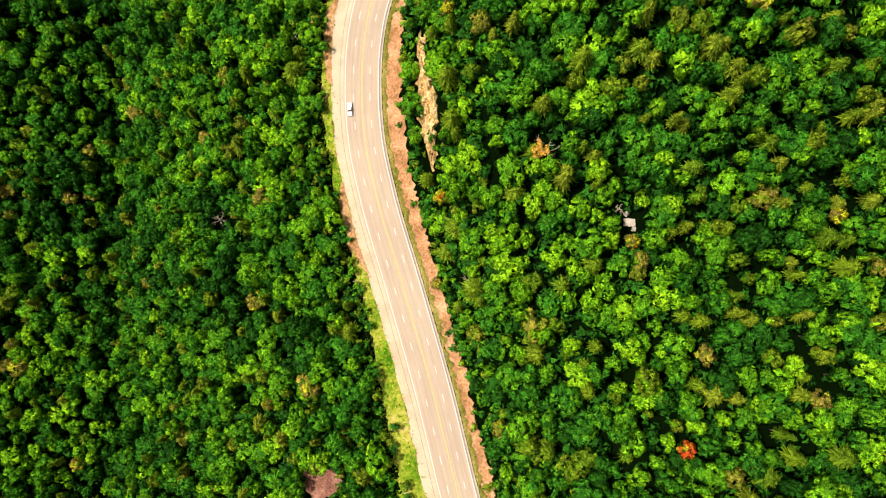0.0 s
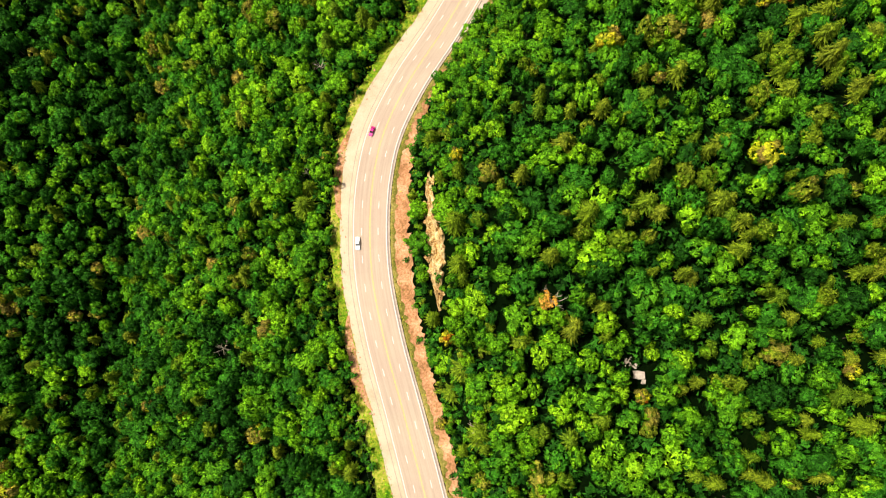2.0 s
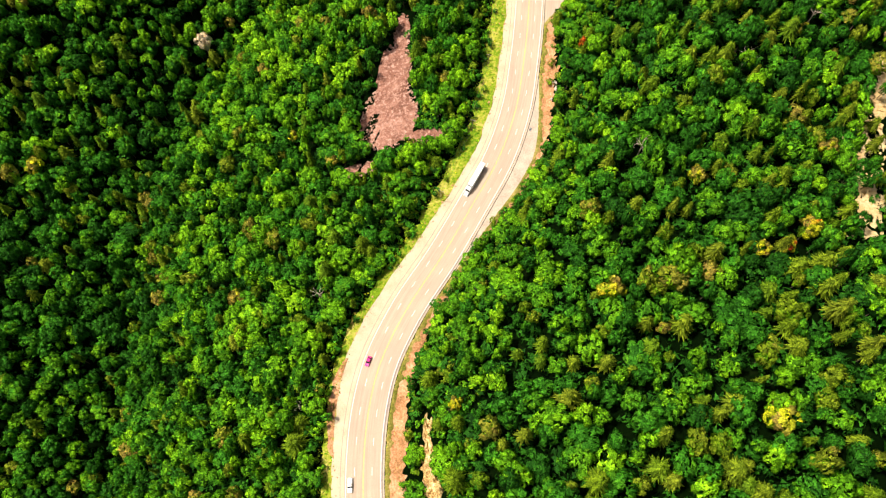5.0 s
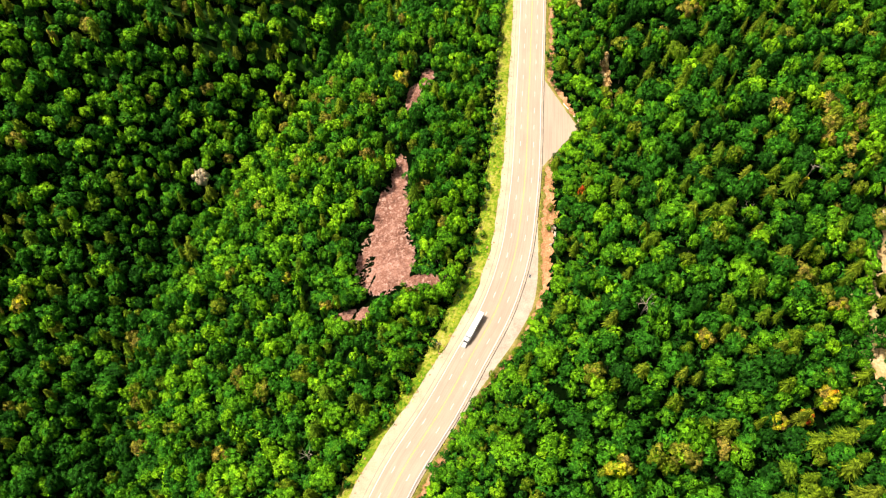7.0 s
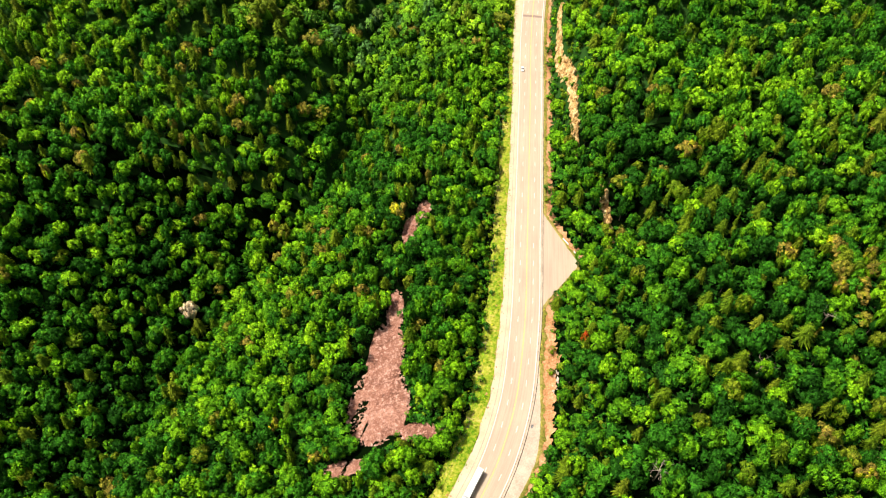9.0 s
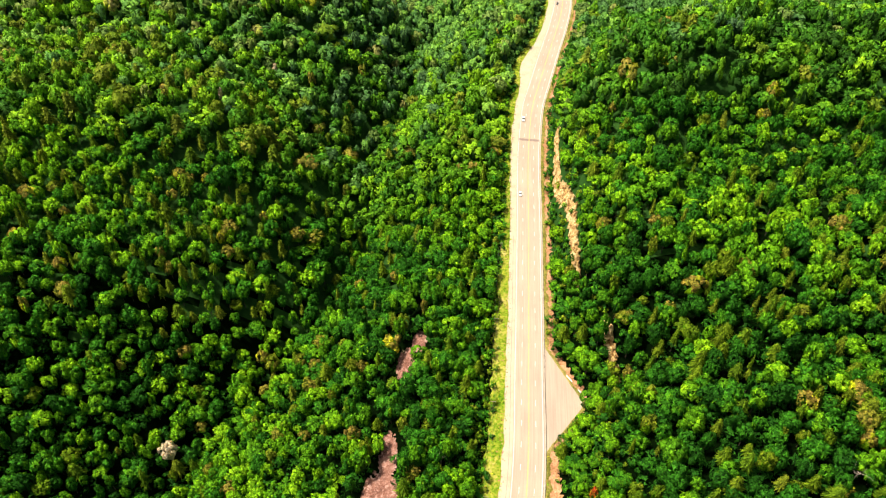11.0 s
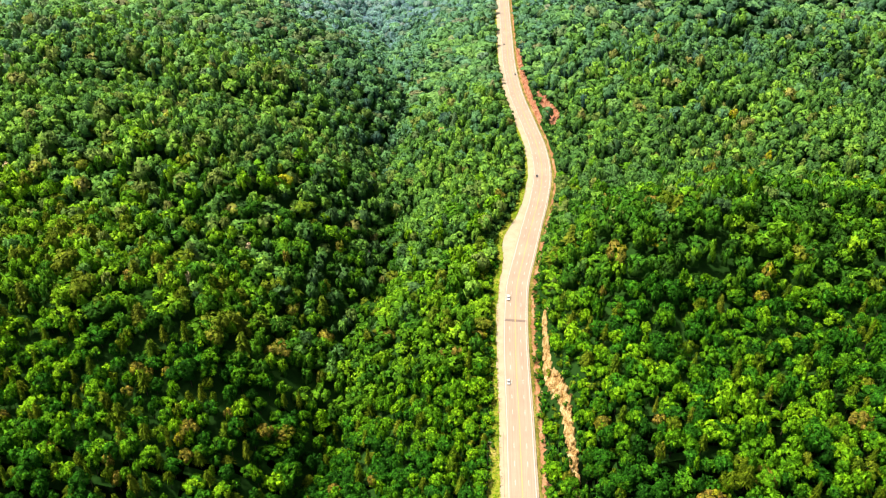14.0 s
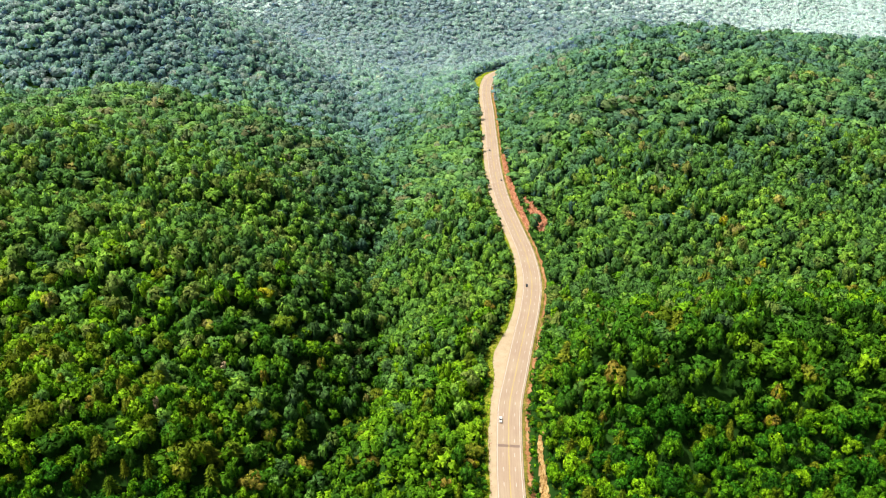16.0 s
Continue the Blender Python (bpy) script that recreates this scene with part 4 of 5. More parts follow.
for k, (x, y, h, r) in enumerate(BARE):
    rs = np.random.RandomState(400 + k)
    ob = tagged(new("dead_tree"), "bleached bare dead tree with forking limbs in the woodland", "tree", "dead trees")
    ob.location = (x, y, float(land(x, y)))
    bm = bmesh.new()
    tube(bm, [(0, 0, -0.5), (0.1, 0, h * 0.5), (0.0, 0.1, h * 0.72)], [0.32, 0.24, 0.17], 7)
    part("trunk", bm, DEADWOOD, ob)
    for j in range(6):
        a = 1.05 * j + rs.uniform(-0.3, 0.3)
        bm = bmesh.new()
        branching(bm, rs, Vector((0, 0, h * (0.5 + 0.04 * j))), Vector((math.cos(a), math.sin(a), rs.uniform(0.4, 1.0))).normalized(), r * (0.8 if k == 0 else 0.62), 0.16 if k == 0 else 0.11, 2)
        part("limb", bm, DEADWOOD, ob)
    if k == 0:
        p = broad_crown(431, 9, 22, 0.2, False)[:, :3] * (r * 0.85, r * 1.0, 3.0) + (-2.0, -0.4, h - 2.4)
        crown = sheet("crown", p, np.arange(len(p)).reshape(-1, 3), [ORANGE_LEAF], tint=np.linspace(0, 1, len(p)))
        crown.parent = ob
        tagged(crown, "withered orange leaves")
        tagged(ob, "half-bare dead tree with withered orange leaves in the woodland")

for k, (x, y, h, r) in enumerate(PALE):
    ob = tree_of(500 + k, 0.5)
    ob.matrix_basis = pose(x, y, float(land(x, y)), 0, 0, 50 * k) @ Matrix.Diagonal((r, r, h, 1))
    for child in ob.children:
        child.data.materials.clear()
        child.data.materials.append(DEADWOOD if child.name.startswith("trunk") else DRY_LEAF)
    tagged(ob, "dead tree with dry pale buff foliage in the woodland", "tree", "dead trees")

# ---------------------------------------------------------------- undergrowth, tufts, stones
p, rs = scatter(31, 3.8, -150, 640, lambda y: (-float(road_x(y)) + 52, float(road_x(y)) + 46))
d = side(p[:, 0], p[:, 1])
out_l = -shoulder(p[:, 1]) - verge_width(p[:, 1])
r = rs.uniform(1.1, 2.5, len(p))
first = np.interp(p[:, 1], (0, 60, 100, 140, 175, 196, 215, 300, 340, 400, 600), (15, 17.2, 18.3, 14.6, 11.5, 10.5, 13, 17, 13, 13, 13.5)) + pull_off(p[:, 1]) + 0.9 * bend_apron(p[:, 1])
keep = ((d > first + 0.35 * r) | ((d > first - 2.4) & (rs.uniform(size=len(p)) < 0.3)) | (d < out_l - 0.2 * r) | ((d < out_l + 0.45 * verge_width(p[:, 1])) & (rs.uniform(size=len(p)) < 0.45))) & (~in_scree(p[:, 0], p[:, 1], 0.0) | (rs.uniform(size=len(p)) < 0.07)) & (~in_rock(p[:, 0], p[:, 1], 0.8) | (rs.uniform(size=len(p)) < 0.1)) & ~open_spot(p[:, 0], p[:, 1])
p, r, d = p[keep], r[keep], d[keep]
shade = np.where(rs.uniform(size=len(p)) < 0.25, rs.uniform(0.8, 0.9, len(p)), rs.uniform(0.12, 0.6, len(p)))
shrubs = np.column_stack([p, land(p[:, 0], p[:, 1]), r * rs.uniform(1.6, 3.0, len(p)), r, shade, rs.randint(0, 4, len(p))])
tagged(wood("undergrowth", shrubs, [broad_crown(110 + k, 5, 7, 0.5) for k in range(4)], "leafy green scrub under the roadside trees", False), category="scrub")

p, rs = scatter(32, 5.2, 640, 1300, lambda y: (-float(road_x(y)) + 40, float(road_x(y)) + 46))
d = side(p[:, 0], p[:, 1])
r = rs.uniform(1.8, 3.4, len(p))
keep = ((d > 13.0 + 0.4 * r) | (d < -shoulder(p[:, 1]) - 0.8 * verge_width(p[:, 1]) - 0.2 * r)) & ~in_clay(p[:, 0], p[:, 1], -0.5) & (np.abs(d) < 38)
p, r = p[keep], r[keep]
shrubs = np.column_stack([p, land(p[:, 0], p[:, 1]), r * rs.uniform(1.5, 2.6, len(p)), r, rs.uniform(0.15, 0.6, len(p)), rs.randint(0, 4, len(p))])
tagged(wood("undergrowth", shrubs, [broad_crown(114 + k, 5, 6, 0.5) for k in range(4)], "leafy green scrub on the banks of the far highway", False, MID_LEAF[1]), category="scrub")

rs = np.random.RandomState(33)
n = 12000
ty = rs.uniform(-150, 760, n)
td = -shoulder(ty) + 0.9 - rs.uniform(0, 1, n) ** 0.8 * (verge_width(ty) + 2.2)
hillside = rs.uniform(size=n) < 0.36
td = np.where(hillside, 9.3 + pull_off(ty) + bend_apron(ty) + np.abs(rs.normal(0, 1.0, n)) + (rs.uniform(size=n) < 0.3) * rs.uniform(0, 5.5, n), td)
tx, ty2 = across(ty, td)
tz = land(tx, ty2)
base = np.stack([tx, ty2, tz], -1)
lean = unit(rs.normal(0, 0.55, (n, 3)) + (0, 0, 0.45))
blades = sprays(rs, base + (0, 0, 0.22), lean, 0.75)
tone = np.repeat(np.where(rs.uniform(size=n) < 0.36, rs.uniform(0.56, 0.74, n), rs.uniform(0.82, 0.975, n)), 3)
tagged(sheet("grass", blades, np.arange(3 * n).reshape(-1, 3), [LEAF], tint=tone), "rough green and straw-coloured grass tufts on the verge", "grass", kind="stuff")

CUBE = np.array([[-1, -1, -1], [1, -1, -1], [1, 1, -1], [-1, 1, -1], [-1, -1, 1], [1, -1, 1], [1, 1, 1], [-1, 1, 1]], float)
FACES = np.array([[0, 3, 2, 1], [4, 5, 6, 7], [0, 1, 5, 4], [1, 2, 6, 5], [2, 3, 7, 6], [3, 0, 4, 7]])


def stones(name, x, y, size, mat, label, seed):
    """Many small angular stones lying on the ground, as one object."""
    rs = np.random.RandomState(seed)
    n = len(x)
    v = CUBE[None] * (1 + rs.uniform(-0.45, 0.25, (n, 8, 3))) * size[:, None, None] * rs.uniform(0.5, 1.3, (n, 1, 3)) * (1, 1, 0.55)
    a = rs.uniform(0, 6.28, n)
    c, s = np.cos(a)[:, None], np.sin(a)[:, None]
    v = np.stack([v[..., 0] * c - v[..., 1] * s, v[..., 0] * s + v[..., 1] * c, v[..., 2]], -1)
    v = v + np.stack([x, y, land(x, y) + 0.15 * size], -1)[:, None]
    q = (FACES[None] + 8 * np.arange(n)[:, None, None]).reshape(-1, 4)
    return tagged(sheet(name, v.reshape(-1, 3), q, [mat]), label, "stones", kind="stuff")


LITTER = earthy("pinkish_debris", 0.4, 2.5, [(0.38, (0.09, 0.04, 0.028)), (0.48, (0.3, 0.15, 0.11)), (0.58, (0.54, 0.34, 0.27))], 0.95, 0.1)
rs = np.random.RandomState(35)
sx, sy = rs.uniform(-68, -8, 9000), rs.uniform(235, 420, 9000)
ok = in_scree(sx, sy, 0.3)
sx, sy = sx[ok], sy[ok]
stones("scree", sx, sy, rs.uniform(0.2, 0.65, len(sx)), LITTER, "pinkish brown broken stone and debris on the bare slope", 36)
ey = rs.uniform(-120, 640, 1500)
ed = np.where(rs.uniform(size=1500) < 0.6, 11 + pull_off(ey) + bend_apron(ey) + rs.uniform(0, 4, 1500), -shoulder(ey) + rs.normal(0, 1.0, 1500))
ex, ey = across(ey, ed)
stones("rubble", ex, ey, rs.uniform(0.12, 0.38, len(ex)), RED_ROCK, "loose reddish rubble in the roadside ditch", 37)
by = rs.normal(232, 26, 420)
bx = 182 + 0.33 * (by - 232) + rs.normal(0, 6, 420)
stones("rubble", bx, by, rs.uniform(0.3, 1.3, 420), TAN_SOIL, "tan broken rock on a bare bank", 38)

# ---------------------------------------------------------------- rock faces
blocks = []
for k in range(7):
    bm = bmesh.new()
    bmesh.ops.create_cube(bm, size=1.0)
    bmesh.ops.subdivide_edges(bm, edges=bm.edges[:], cuts=1, use_grid_fill=True)
    for v in bm.verts:
        v.co += noise.noise_vector(v.co * 2.3 + Vector((9.0 * k, 0, 0))) * 0.24
    me = bpy.data.meshes.new("ledge")
    bm.to_mesh(me)
    bm.free()
    blocks.append(me)


def outcrop(name, label, rows, mat, seed, group="rock cuttings beside the highway"):
    """A cutting of broken ledges. rows: along y, offset from the road, width of the band, size of the blocks."""
    rs = np.random.RandomState(seed)
    top = tagged(new(name), label, "rock face", group)
    y0, d0 = rows[0][:2]
    cx, cy = across(y0, d0)
    top.location = (float(cx), float(cy), float(land(cx, cy)))
    mine = []
    for me in blocks:
        me = me.copy()
        me.materials.append(mat)
        mine.append(me)
    for y, d, band, size in rows:
        for k in range(max(1, int(band / (0.62 * size)))):
            dd = d + rs.uniform(-0.5, 0.5) * band
            x, yy = across(y + rs.uniform(-1, 1), dd)
            g = float(land(x, yy))
            s = size * rs.uniform(0.6, 1.25)
            turn = -math.degrees(math.atan(float(road_x(y + 1) - road_x(y - 1)) / 2)) + rs.normal(0, 16)
            m = pose(float(x) - top.location.x, float(yy) - top.location.y, g - top.location.z + 0.12 * s, rs.normal(0, 9), rs.normal(0, 9) - 14, turn)
            shared("ledge", mine[rs.randint(len(mine))], top, m @ Matrix.Diagonal((s * rs.uniform(0.5, 1.0), s * rs.uniform(1.2, 3.0), s * rs.uniform(0.35, 0.8), 1)))


outcrop("rock_face", "ochre sandstone ledges of a roadside rock cutting", [(y, 26.6 + 0.8 * math.sin(y / 4), 2.6, 1.5) for y in np.arange(57, 114, 3.2)], ROCK, 61)
outcrop("rock_face", "tall ochre and tan sandstone cutting above the highway", [(y, float(np.interp(y, (420, 490, 520, 575), (25.5, 24.5, 18, 19))), float(np.interp(y, (420, 450, 510, 530, 574), (1.5, 3.2, 4.2, 2.6, 1.6))), 1.6) for y in np.arange(421, 574, 3.6)], ROCK, 62)
outcrop("rock_face", "sandstone outcrop above the lay-by", [(y, float(np.interp(y, (366, 395), (44, 37))), 2.4, 2.0) for y in np.arange(365, 394, 2.3)], ROCK, 63)
outcrop("rock_face", "pale broken rock at the foot of the bank", [(y, 17.5, 2, 0.9) for y in np.arange(284, 296, 2.4)], PALE_ROCK, 64)
outcrop("clay_bank", "bare red clay bank above the highway", [(y, float(np.interp(y, (888, 910, 980), (25.5, 27, 22))), float(np.interp(y, (888, 905, 980), (8, 10, 3))), 2.2) for y in np.arange(888, 981, 8)], RED_ROCK, 65)
outcrop("clay_bank", "low red clay bank beside the highway", [(y, 15, 4, 2.0) for y in np.arange(910, 1156, 7)], RED_ROCK, 66)
outcrop("clay_bank", "small red clay scar below the highway", [(y, -19, 6, 2.6) for y in np.arange(1170, 1192, 4)], RED_ROCK, 67)

for k, (x, y, s) in enumerate(((62.6, 31, 2.4), (61.8, 34.0, 1.3), (64.4, 28.8, 1.2))):
    me = blocks[k].copy()
    me.name = "boulder"
    me.materials.append(PALE_ROCK)
    ob = tagged(new("boulder", me), "pale weathered boulder in a gap of the wood", "boulder", "boulders in the wood")
    ob.matrix_basis = pose(x, y, float(land(x, y)) + 0.35 * s, 8, 5, 40 * k) @ Matrix.Diagonal((1.3 * s, s, 0.9 * s, 1))

# ---------------------------------------------------------------- vehicles
WHITE_PAINT = plain("white_car_paint", (0.8, 0.8, 0.8), 0.3, wear=0.06)
MAGENTA_PAINT = plain("magenta_car_paint", (0.62, 0.015, 0.22), 0.25, wear=0.06)
GREY_PAINT = plain("dark_grey_car_paint", (0.07, 0.075, 0.085), 0.3, wear=0.1)
GLASS = plain("dark_car_glass", (0.015, 0.018, 0.02), 0.08, wear=0.1)
RUBBER = plain("tyre_rubber", (0.02, 0.02, 0.02), 0.85, wear=0.3)
METAL = plain("bright_metal", (0.6, 0.6, 0.6), 0.35, 1.0)
LAMP = plain("lamp_glass", (0.75, 0.75, 0.7), 0.15)
RED_LAMP = plain("red_lamp_glass", (0.4, 0.02, 0.02), 0.2)


def hull(profile, width, inset=0.06, bevel=0.07):
    """A body out of its side profile of (length, height) corners, with the flanks drawn in a little at the top."""
    bm = bmesh.new()
    hi = max(z for _, z in profile)
    lo = min(z for _, z in profile)
    left, right = [], []
    for y, z in profile:
        w = width / 2 - inset * (z - lo) / (hi - lo)
        left.append(bm.verts.new((-w, y, z)))
        right.append(bm.verts.new((w, y, z)))
    n = len(profile)
    bm.faces.new(left)
    bm.faces.new(right[::-1])
    for k in range(n):
        bm.faces.new((left[k], right[k], right[(k + 1) % n], left[(k + 1) % n]))
    bmesh.ops.recalc_face_normals(bm, faces=bm.faces[:])
    bmesh.ops.bevel(bm, geom=bm.edges[:], offset=bevel, segments=2, affect="EDGES", profile=0.6, clamp_overlap=True)
    return bm


def wheel(parent, x, y, r, w):
    def disc(rad, wid, seg):
        bm = bmesh.new()
        bmesh.ops.create_cone(bm, cap_ends=True, segments=seg, radius1=rad, radius2=rad, depth=wid, matrix=Matrix.Translation((x, y, r)) @ Matrix.Rotation(radians(90), 4, "Y"))
        bmesh.ops.bevel(bm, geom=[e for e in bm.edges if len(e.link_faces) == 2 and e.calc_face_angle(0) > 1], offset=0.04, segments=2, affect="EDGES")
        return bm
    hub = part("wheel", disc(r * 0.6, w + 0.02, 12), METAL, parent)
    part("tyre", disc(r, w, 16), RUBBER, hub)


def lamps(ob, width, front, back, z):
    for sx in (-1, 1):
        part("headlight", box(bmesh.new(), sx * (width / 2 - 0.28), front, z, 0.36, 0.1, 0.18, 0.03), LAMP, ob)
        part("tail_light", box(bmesh.new(), sx * (width / 2 - 0.2), back, z + 0.08, 0.2, 0.08, 0.3, 0.02), RED_LAMP, ob)


def car(paint, label):
    """A saloon or hatchback; its nose points to +y."""
    ob = tagged(new("car"), label, "car", "vehicles on the highway")
    part("body", hull([(-2.3, 0.35), (-2.32, 0.85), (-2.1, 1.0), (-1.2, 1.02), (0.9, 0.98), (2.0, 0.85), (2.3, 0.7), (2.3, 0.35)], 1.84), paint, ob)
    part("window", hull([(-1.75, 1.0), (-1.2, 1.42), (0.15, 1.45), (1.0, 1.0)], 1.62, 0.16, 0.05), GLASS, ob)
    part("roof", hull([(-1.2, 1.42), (-1.05, 1.5), (0.0, 1.52), (0.2, 1.44)], 1.36, 0.08, 0.03), paint, ob)
    lamps(ob, 1.84, 2.28, -2.3, 0.68)
    for sx in (-0.82, 0.82):
        wheel(ob, sx, 1.38, 0.33, 0.24)
        wheel(ob, sx, -1.36, 0.33, 0.24)
        part("mirror", box(bmesh.new(), sx * 1.2, 0.75, 1.02, 0.18, 0.12, 0.14, 0.03), paint, ob)
    return ob


def pickup(paint, label):
    ob = tagged(new("pickup_truck"), label, "pickup truck", "vehicles on the highway")
    part("body", hull([(-2.85, 0.5), (-2.85, 1.1), (-0.75, 1.12), (1.1, 1.14), (2.6, 1.05), (2.85, 0.85), (2.85, 0.45)], 2.0), paint, ob)
    part("window", hull([(-0.7, 1.1), (-0.55, 1.72), (0.55, 1.75), (1.15, 1.12)], 1.74, 0.14, 0.05), GLASS, ob)
    part("roof", hull([(-0.55, 1.72), (-0.45, 1.82), (0.45, 1.84), (0.6, 1.74)], 1.5, 0.06, 0.03), paint, ob)
    part("bed_cover", box(bmesh.new(), 0, -1.8, 1.14, 1.7, 1.95, 0.1, 0.03), paint, ob)
    part("bumper", box(bmesh.new(), 0, 2.9, 0.55, 1.9, 0.16, 0.24, 0.05), METAL, ob)
    lamps(ob, 2.0, 2.84, -2.86, 0.86)
    for sx in (-0.88, 0.88):
        wheel(ob, sx, 1.85, 0.4, 0.28)
        wheel(ob, sx, -1.75, 0.4, 0.28)
    return ob


def semi(label):
    """A tractor and box trailer; its nose points to +y."""
    ob = tagged(new("semi_truck"), label, "truck", "vehicles on the highway")
    trailer = part("trailer", box(bmesh.new(), 0, -2.6, 2.62, 2.6, 14.2, 2.75, 0.06), WHITE_PAINT, ob, "white box trailer")
    for k in range(8):
        part("rib", box(bmesh.new(), 0, -9.0 + 1.75 * k, 2.62, 2.64, 0.06, 2.6), METAL, trailer)
    part("chassis", box(bmesh.new(), 0, -1.0, 1.0, 1.1, 16.5, 0.35, 0.04), GREY_PAINT, ob)
    part("cab", hull([(4.9, 0.7), (4.9, 3.3), (5.3, 3.75), (6.3, 3.7), (7.0, 2.95), (7.3, 2.1), (7.3, 0.7)], 2.42, 0.1, 0.12), WHITE_PAINT, ob, "white sleeper cab")
    part("windscreen", hull([(6.62, 2.15), (6.45, 3.4), (6.98, 3.02), (7.34, 2.2)], 2.16, 0.08, 0.04), GLASS, ob)
    part("bonnet", hull([(7.2, 0.7), (7.2, 2.05), (8.9, 1.8), (9.2, 1.5), (9.25, 0.6)], 2.1, 0.2, 0.12), WHITE_PAINT, ob)
    part("bumper", box(bmesh.new(), 0, 9.3, 0.6, 2.4, 0.2, 0.4, 0.06), METAL, ob)
    for sx in (-1, 1):
        part("headlight", box(bmesh.new(), sx * 0.9, 9.2, 1.05, 0.4, 0.16, 0.25, 0.04), LAMP, ob)
        part("fuel_tank", box(bmesh.new(), sx * 1.0, 4.6, 0.85, 0.55, 1.6, 0.6, 0.15), METAL, ob)
        part("exhaust", tube(bmesh.new(), [(sx * 1.18, 4.85, 1.2), (sx * 1.18, 4.85, 3.9)], [0.09, 0.09], 8), METAL, ob)
        part("mirror", box(bmesh.new(), sx * 1.42, 7.0, 2.5, 0.16, 0.16, 0.6, 0.03), GREY_PAINT, ob)
        for y in (8.2, 3.9, 2.7, -7.2, -8.4):
            wheel(ob, sx * 1.0, y, 0.5, 0.32 if y > 8 else 0.5)
    return ob


def drive(ob, y, d, away=False):
    """Put a vehicle on its lane, nose along the road."""
    x, yy = across(y, d)
    g = float(road_x(yy + 1) - road_x(yy - 1)) / 2
    ob.matrix_basis = pose(float(x), float(yy), float(road_z(yy)) + 0.015, 0, 0, -math.degrees(math.atan(g)) + (0 if away else 180))


drive(pickup(WHITE_PAINT, "white pickup truck on the sunlit highway"), 88, -5.3)
drive(car(MAGENTA_PAINT, "magenta red car on the highway bend"), 138, -5.2)
drive(semi("white semi truck with long box trailer on the highway"), 229, -5.3)
drive(car(WHITE_PAINT, "white car on the straight of the highway"), 516, -5.3)
drive(pickup(WHITE_PAINT, "white pickup truck farther up the highway"), 596, -5.3)
drive(car(GREY_PAINT, "dark grey car in the far bend"), 776, -4.6)
drive(car(GREY_PAINT, "dark grey car climbing the far highway"), 1057, 5.4, True)
drive(car(GREY_PAINT, "dark grey car near the highway crest"), 1175, -4.0)

# ---------------------------------------------------------------- poles, wires, roadside furniture
POLE_WOOD = earthy("grey_pole_wood", 0.6, 5.0, [(0.3, (0.1, 0.075, 0.055)), (0.7, (0.24, 0.19, 0.15))], 0.9, 0.02)
PORCELAIN = plain("grey_porcelain", (0.5, 0.5, 0.48), 0.3)
WIRE = plain("dull_wire", (0.16, 0.16, 0.16), 0.5, 0.8)


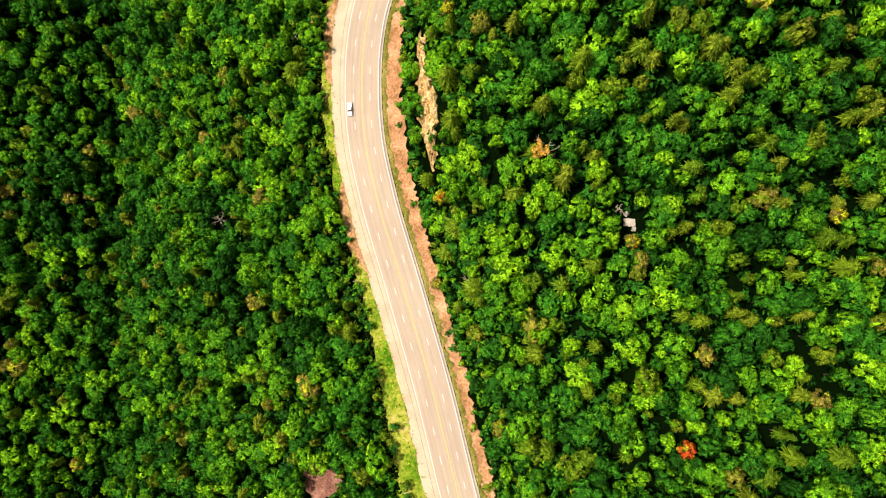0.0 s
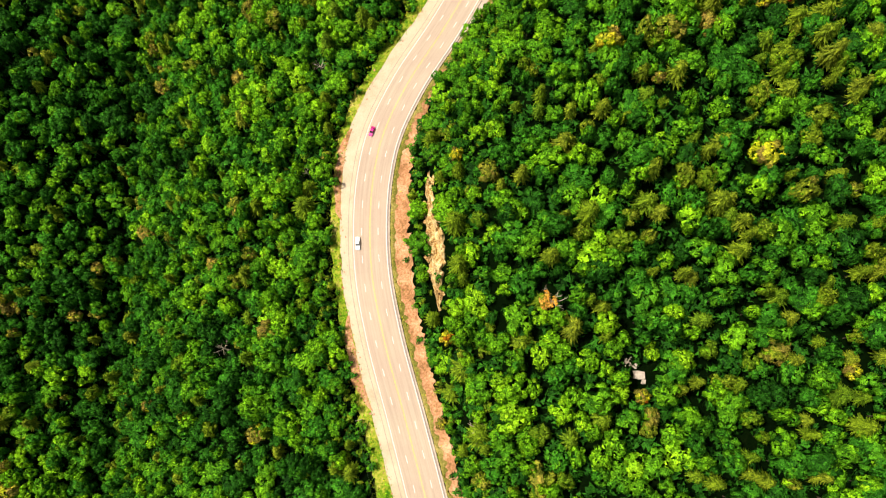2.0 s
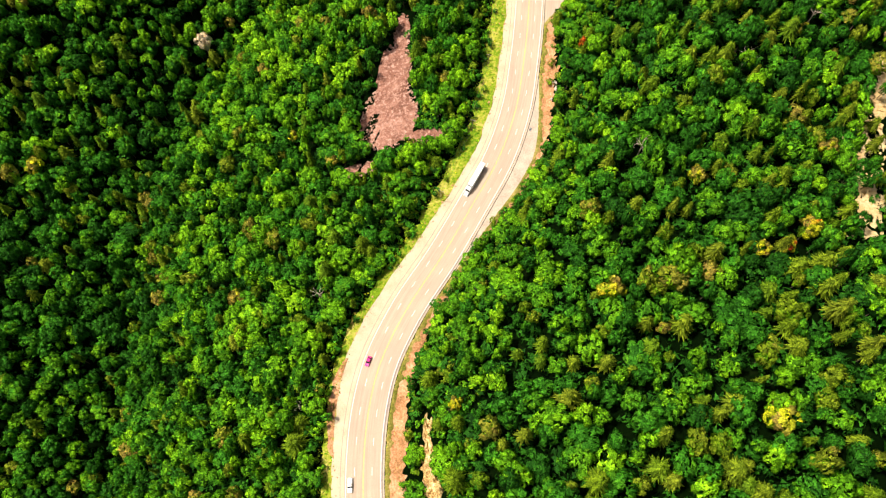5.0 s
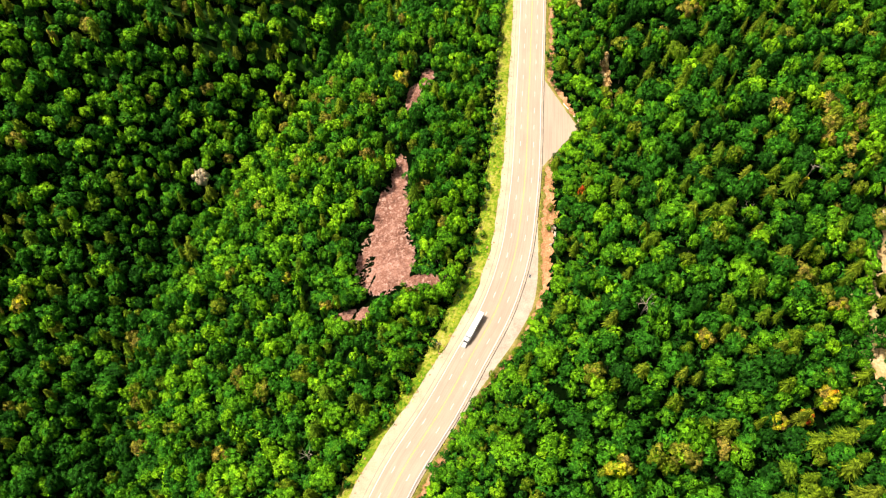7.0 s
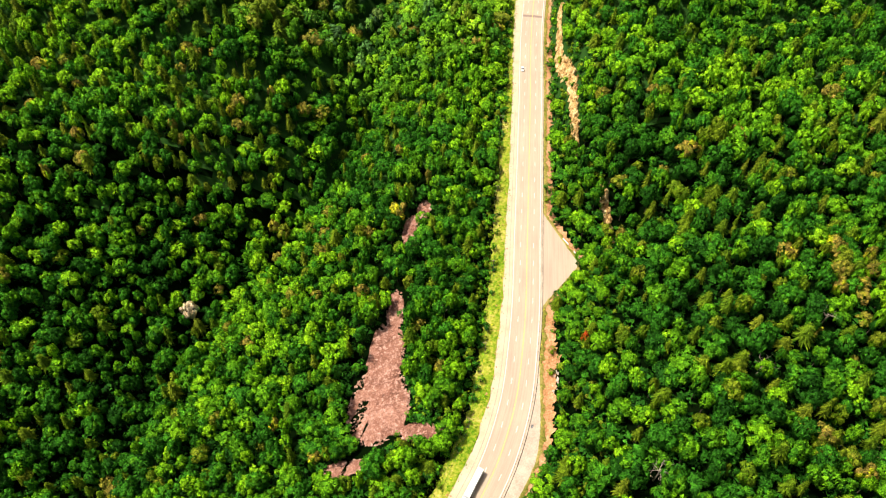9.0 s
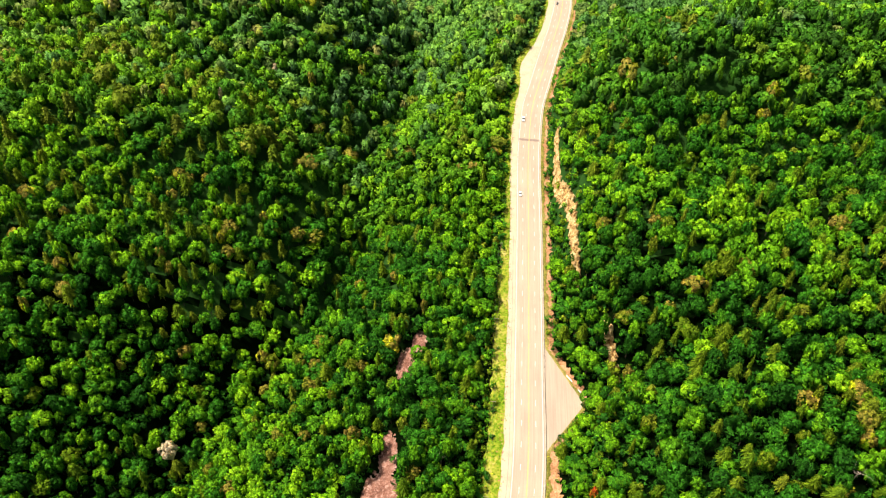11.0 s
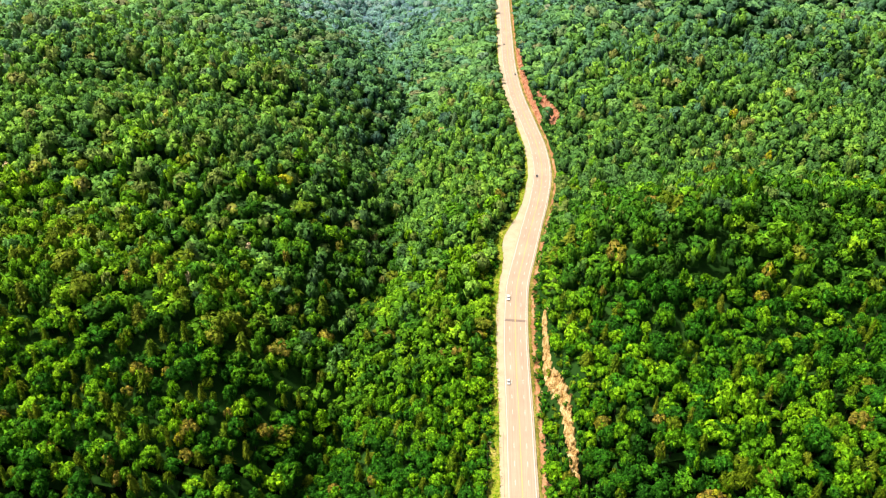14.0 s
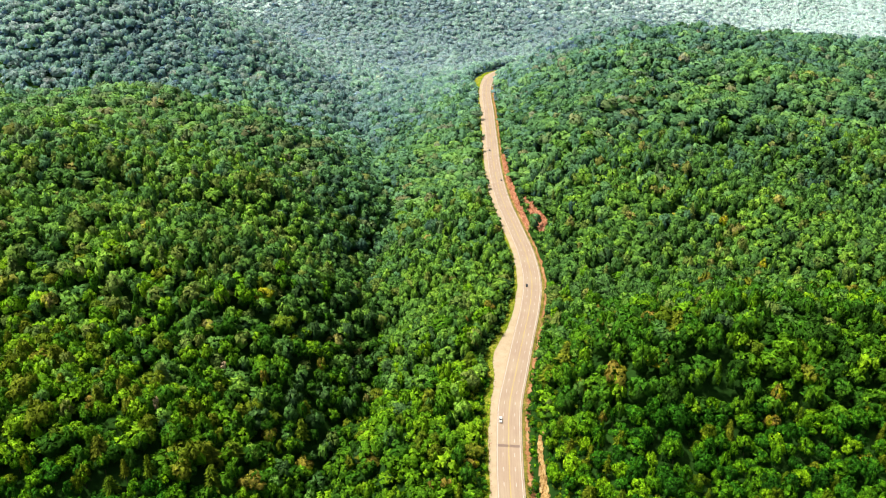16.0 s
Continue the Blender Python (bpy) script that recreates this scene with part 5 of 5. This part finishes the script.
def utility_pole(x, y, h, turn):
    ob = tagged(new("utility_pole"), "weathered wooden utility pole with one crossarm on the verge", "utility pole", "utility poles on the verge")
    part("pole", tube(bmesh.new(), [(0, 0, -0.8), (0, 0, h * 0.5), (0, 0, h)], [0.19, 0.16, 0.12], 9), POLE_WOOD, ob)
    arm = part("crossarm", box(bmesh.new(), 0, 0.16, h - 0.5, 2.6, 0.14, 0.16, 0.02), DEADWOOD, ob, "bleached wooden crossarm")
    for sx in (-1.15, 0.35, 1.15):
        part("insulator", tube(bmesh.new(), [(sx, 0.16, h - 0.42), (sx, 0.16, h - 0.3), (sx, 0.16, h - 0.16)], [0.05, 0.09, 0.05], 8), PORCELAIN, arm)
    z = float(land(x, y))
    ob.matrix_basis = pose(x, y, z, 0, 0, turn)
    m = ob.matrix_basis
    return [m @ Vector((sx, 0.16, h - 0.2)) for sx in (-1.15, 0.35, 1.15)]


def wires(ends, ends_2):
    for a, b2 in zip(ends, ends_2):
        bm = bmesh.new()
        n = 14
        pts = [a.lerp(b2, k / n) - Vector((0, 0, 0.09 * (a - b2).length ** 0.75 * 4 * (k / n) * (1 - k / n))) for k in range(n + 1)]
        tube(bm, pts, [0.025] * (n + 1), 4)
        tagged(part("overhead_wire", bm, WIRE, None), "thin overhead power wire between utility poles", "wire", "overhead wires")


held = None
for y, d in ((-150, -21), (-68, -19.5), (18, -17.5), (214, -14.5), (256, -18), (300, -18.5), (352, -18.5), (405, -18.5), (462, -17.5)):
    x, yy = across(y, d)
    g = float(road_x(y + 1) - road_x(y - 1)) / 2
    here = utility_pole(float(x), float(yy), 10.5, -math.degrees(math.atan(g)))
    if held and y != 214:
        wires(held, here)
    held = here

for x, y, turn in ((36.4, 262.7, -20), (-1.2, -18, 15)):
    ob = tagged(new("drain_grate"), "dark iron drain grate set in the road edge", "drain grate", "drain grates")
    z = float(road_z(y))
    ob.matrix_basis = pose(x, y, z, 0, 0, turn)
    part("frame", box(bmesh.new(), 0, 0, 0.02, 1.0, 2.0, 0.06, 0.01), GREY_PAINT, ob)
    for k in range(7):
        part("slat", box(bmesh.new(), 0, -0.8 + 0.27 * k, 0.06, 0.86, 0.09, 0.05), METAL if k % 3 == 0 else RUBBER, ob)

for y, d, turn in ((375, 21.6, 33), (366.5, 27.4, 33)):
    x, yy = across(y, d)
    ob = tagged(new("barrier"), "short white barrier rail on posts at the lay-by", "barrier", "barriers at the lay-by")
    ob.matrix_basis = pose(float(x), float(yy), float(land(x, yy)), 0, 0, turn)
    part("rail", box(bmesh.new(), 0, 0, 0.75, 0.45, 5.0, 0.45, 0.05), WHITE_PAINT, ob)
    for sy in (-2, 0, 2):
        part("post", box(bmesh.new(), 0.12, sy, 0.35, 0.18, 0.18, 0.9, 0.02), WHITE_PAINT, ob)
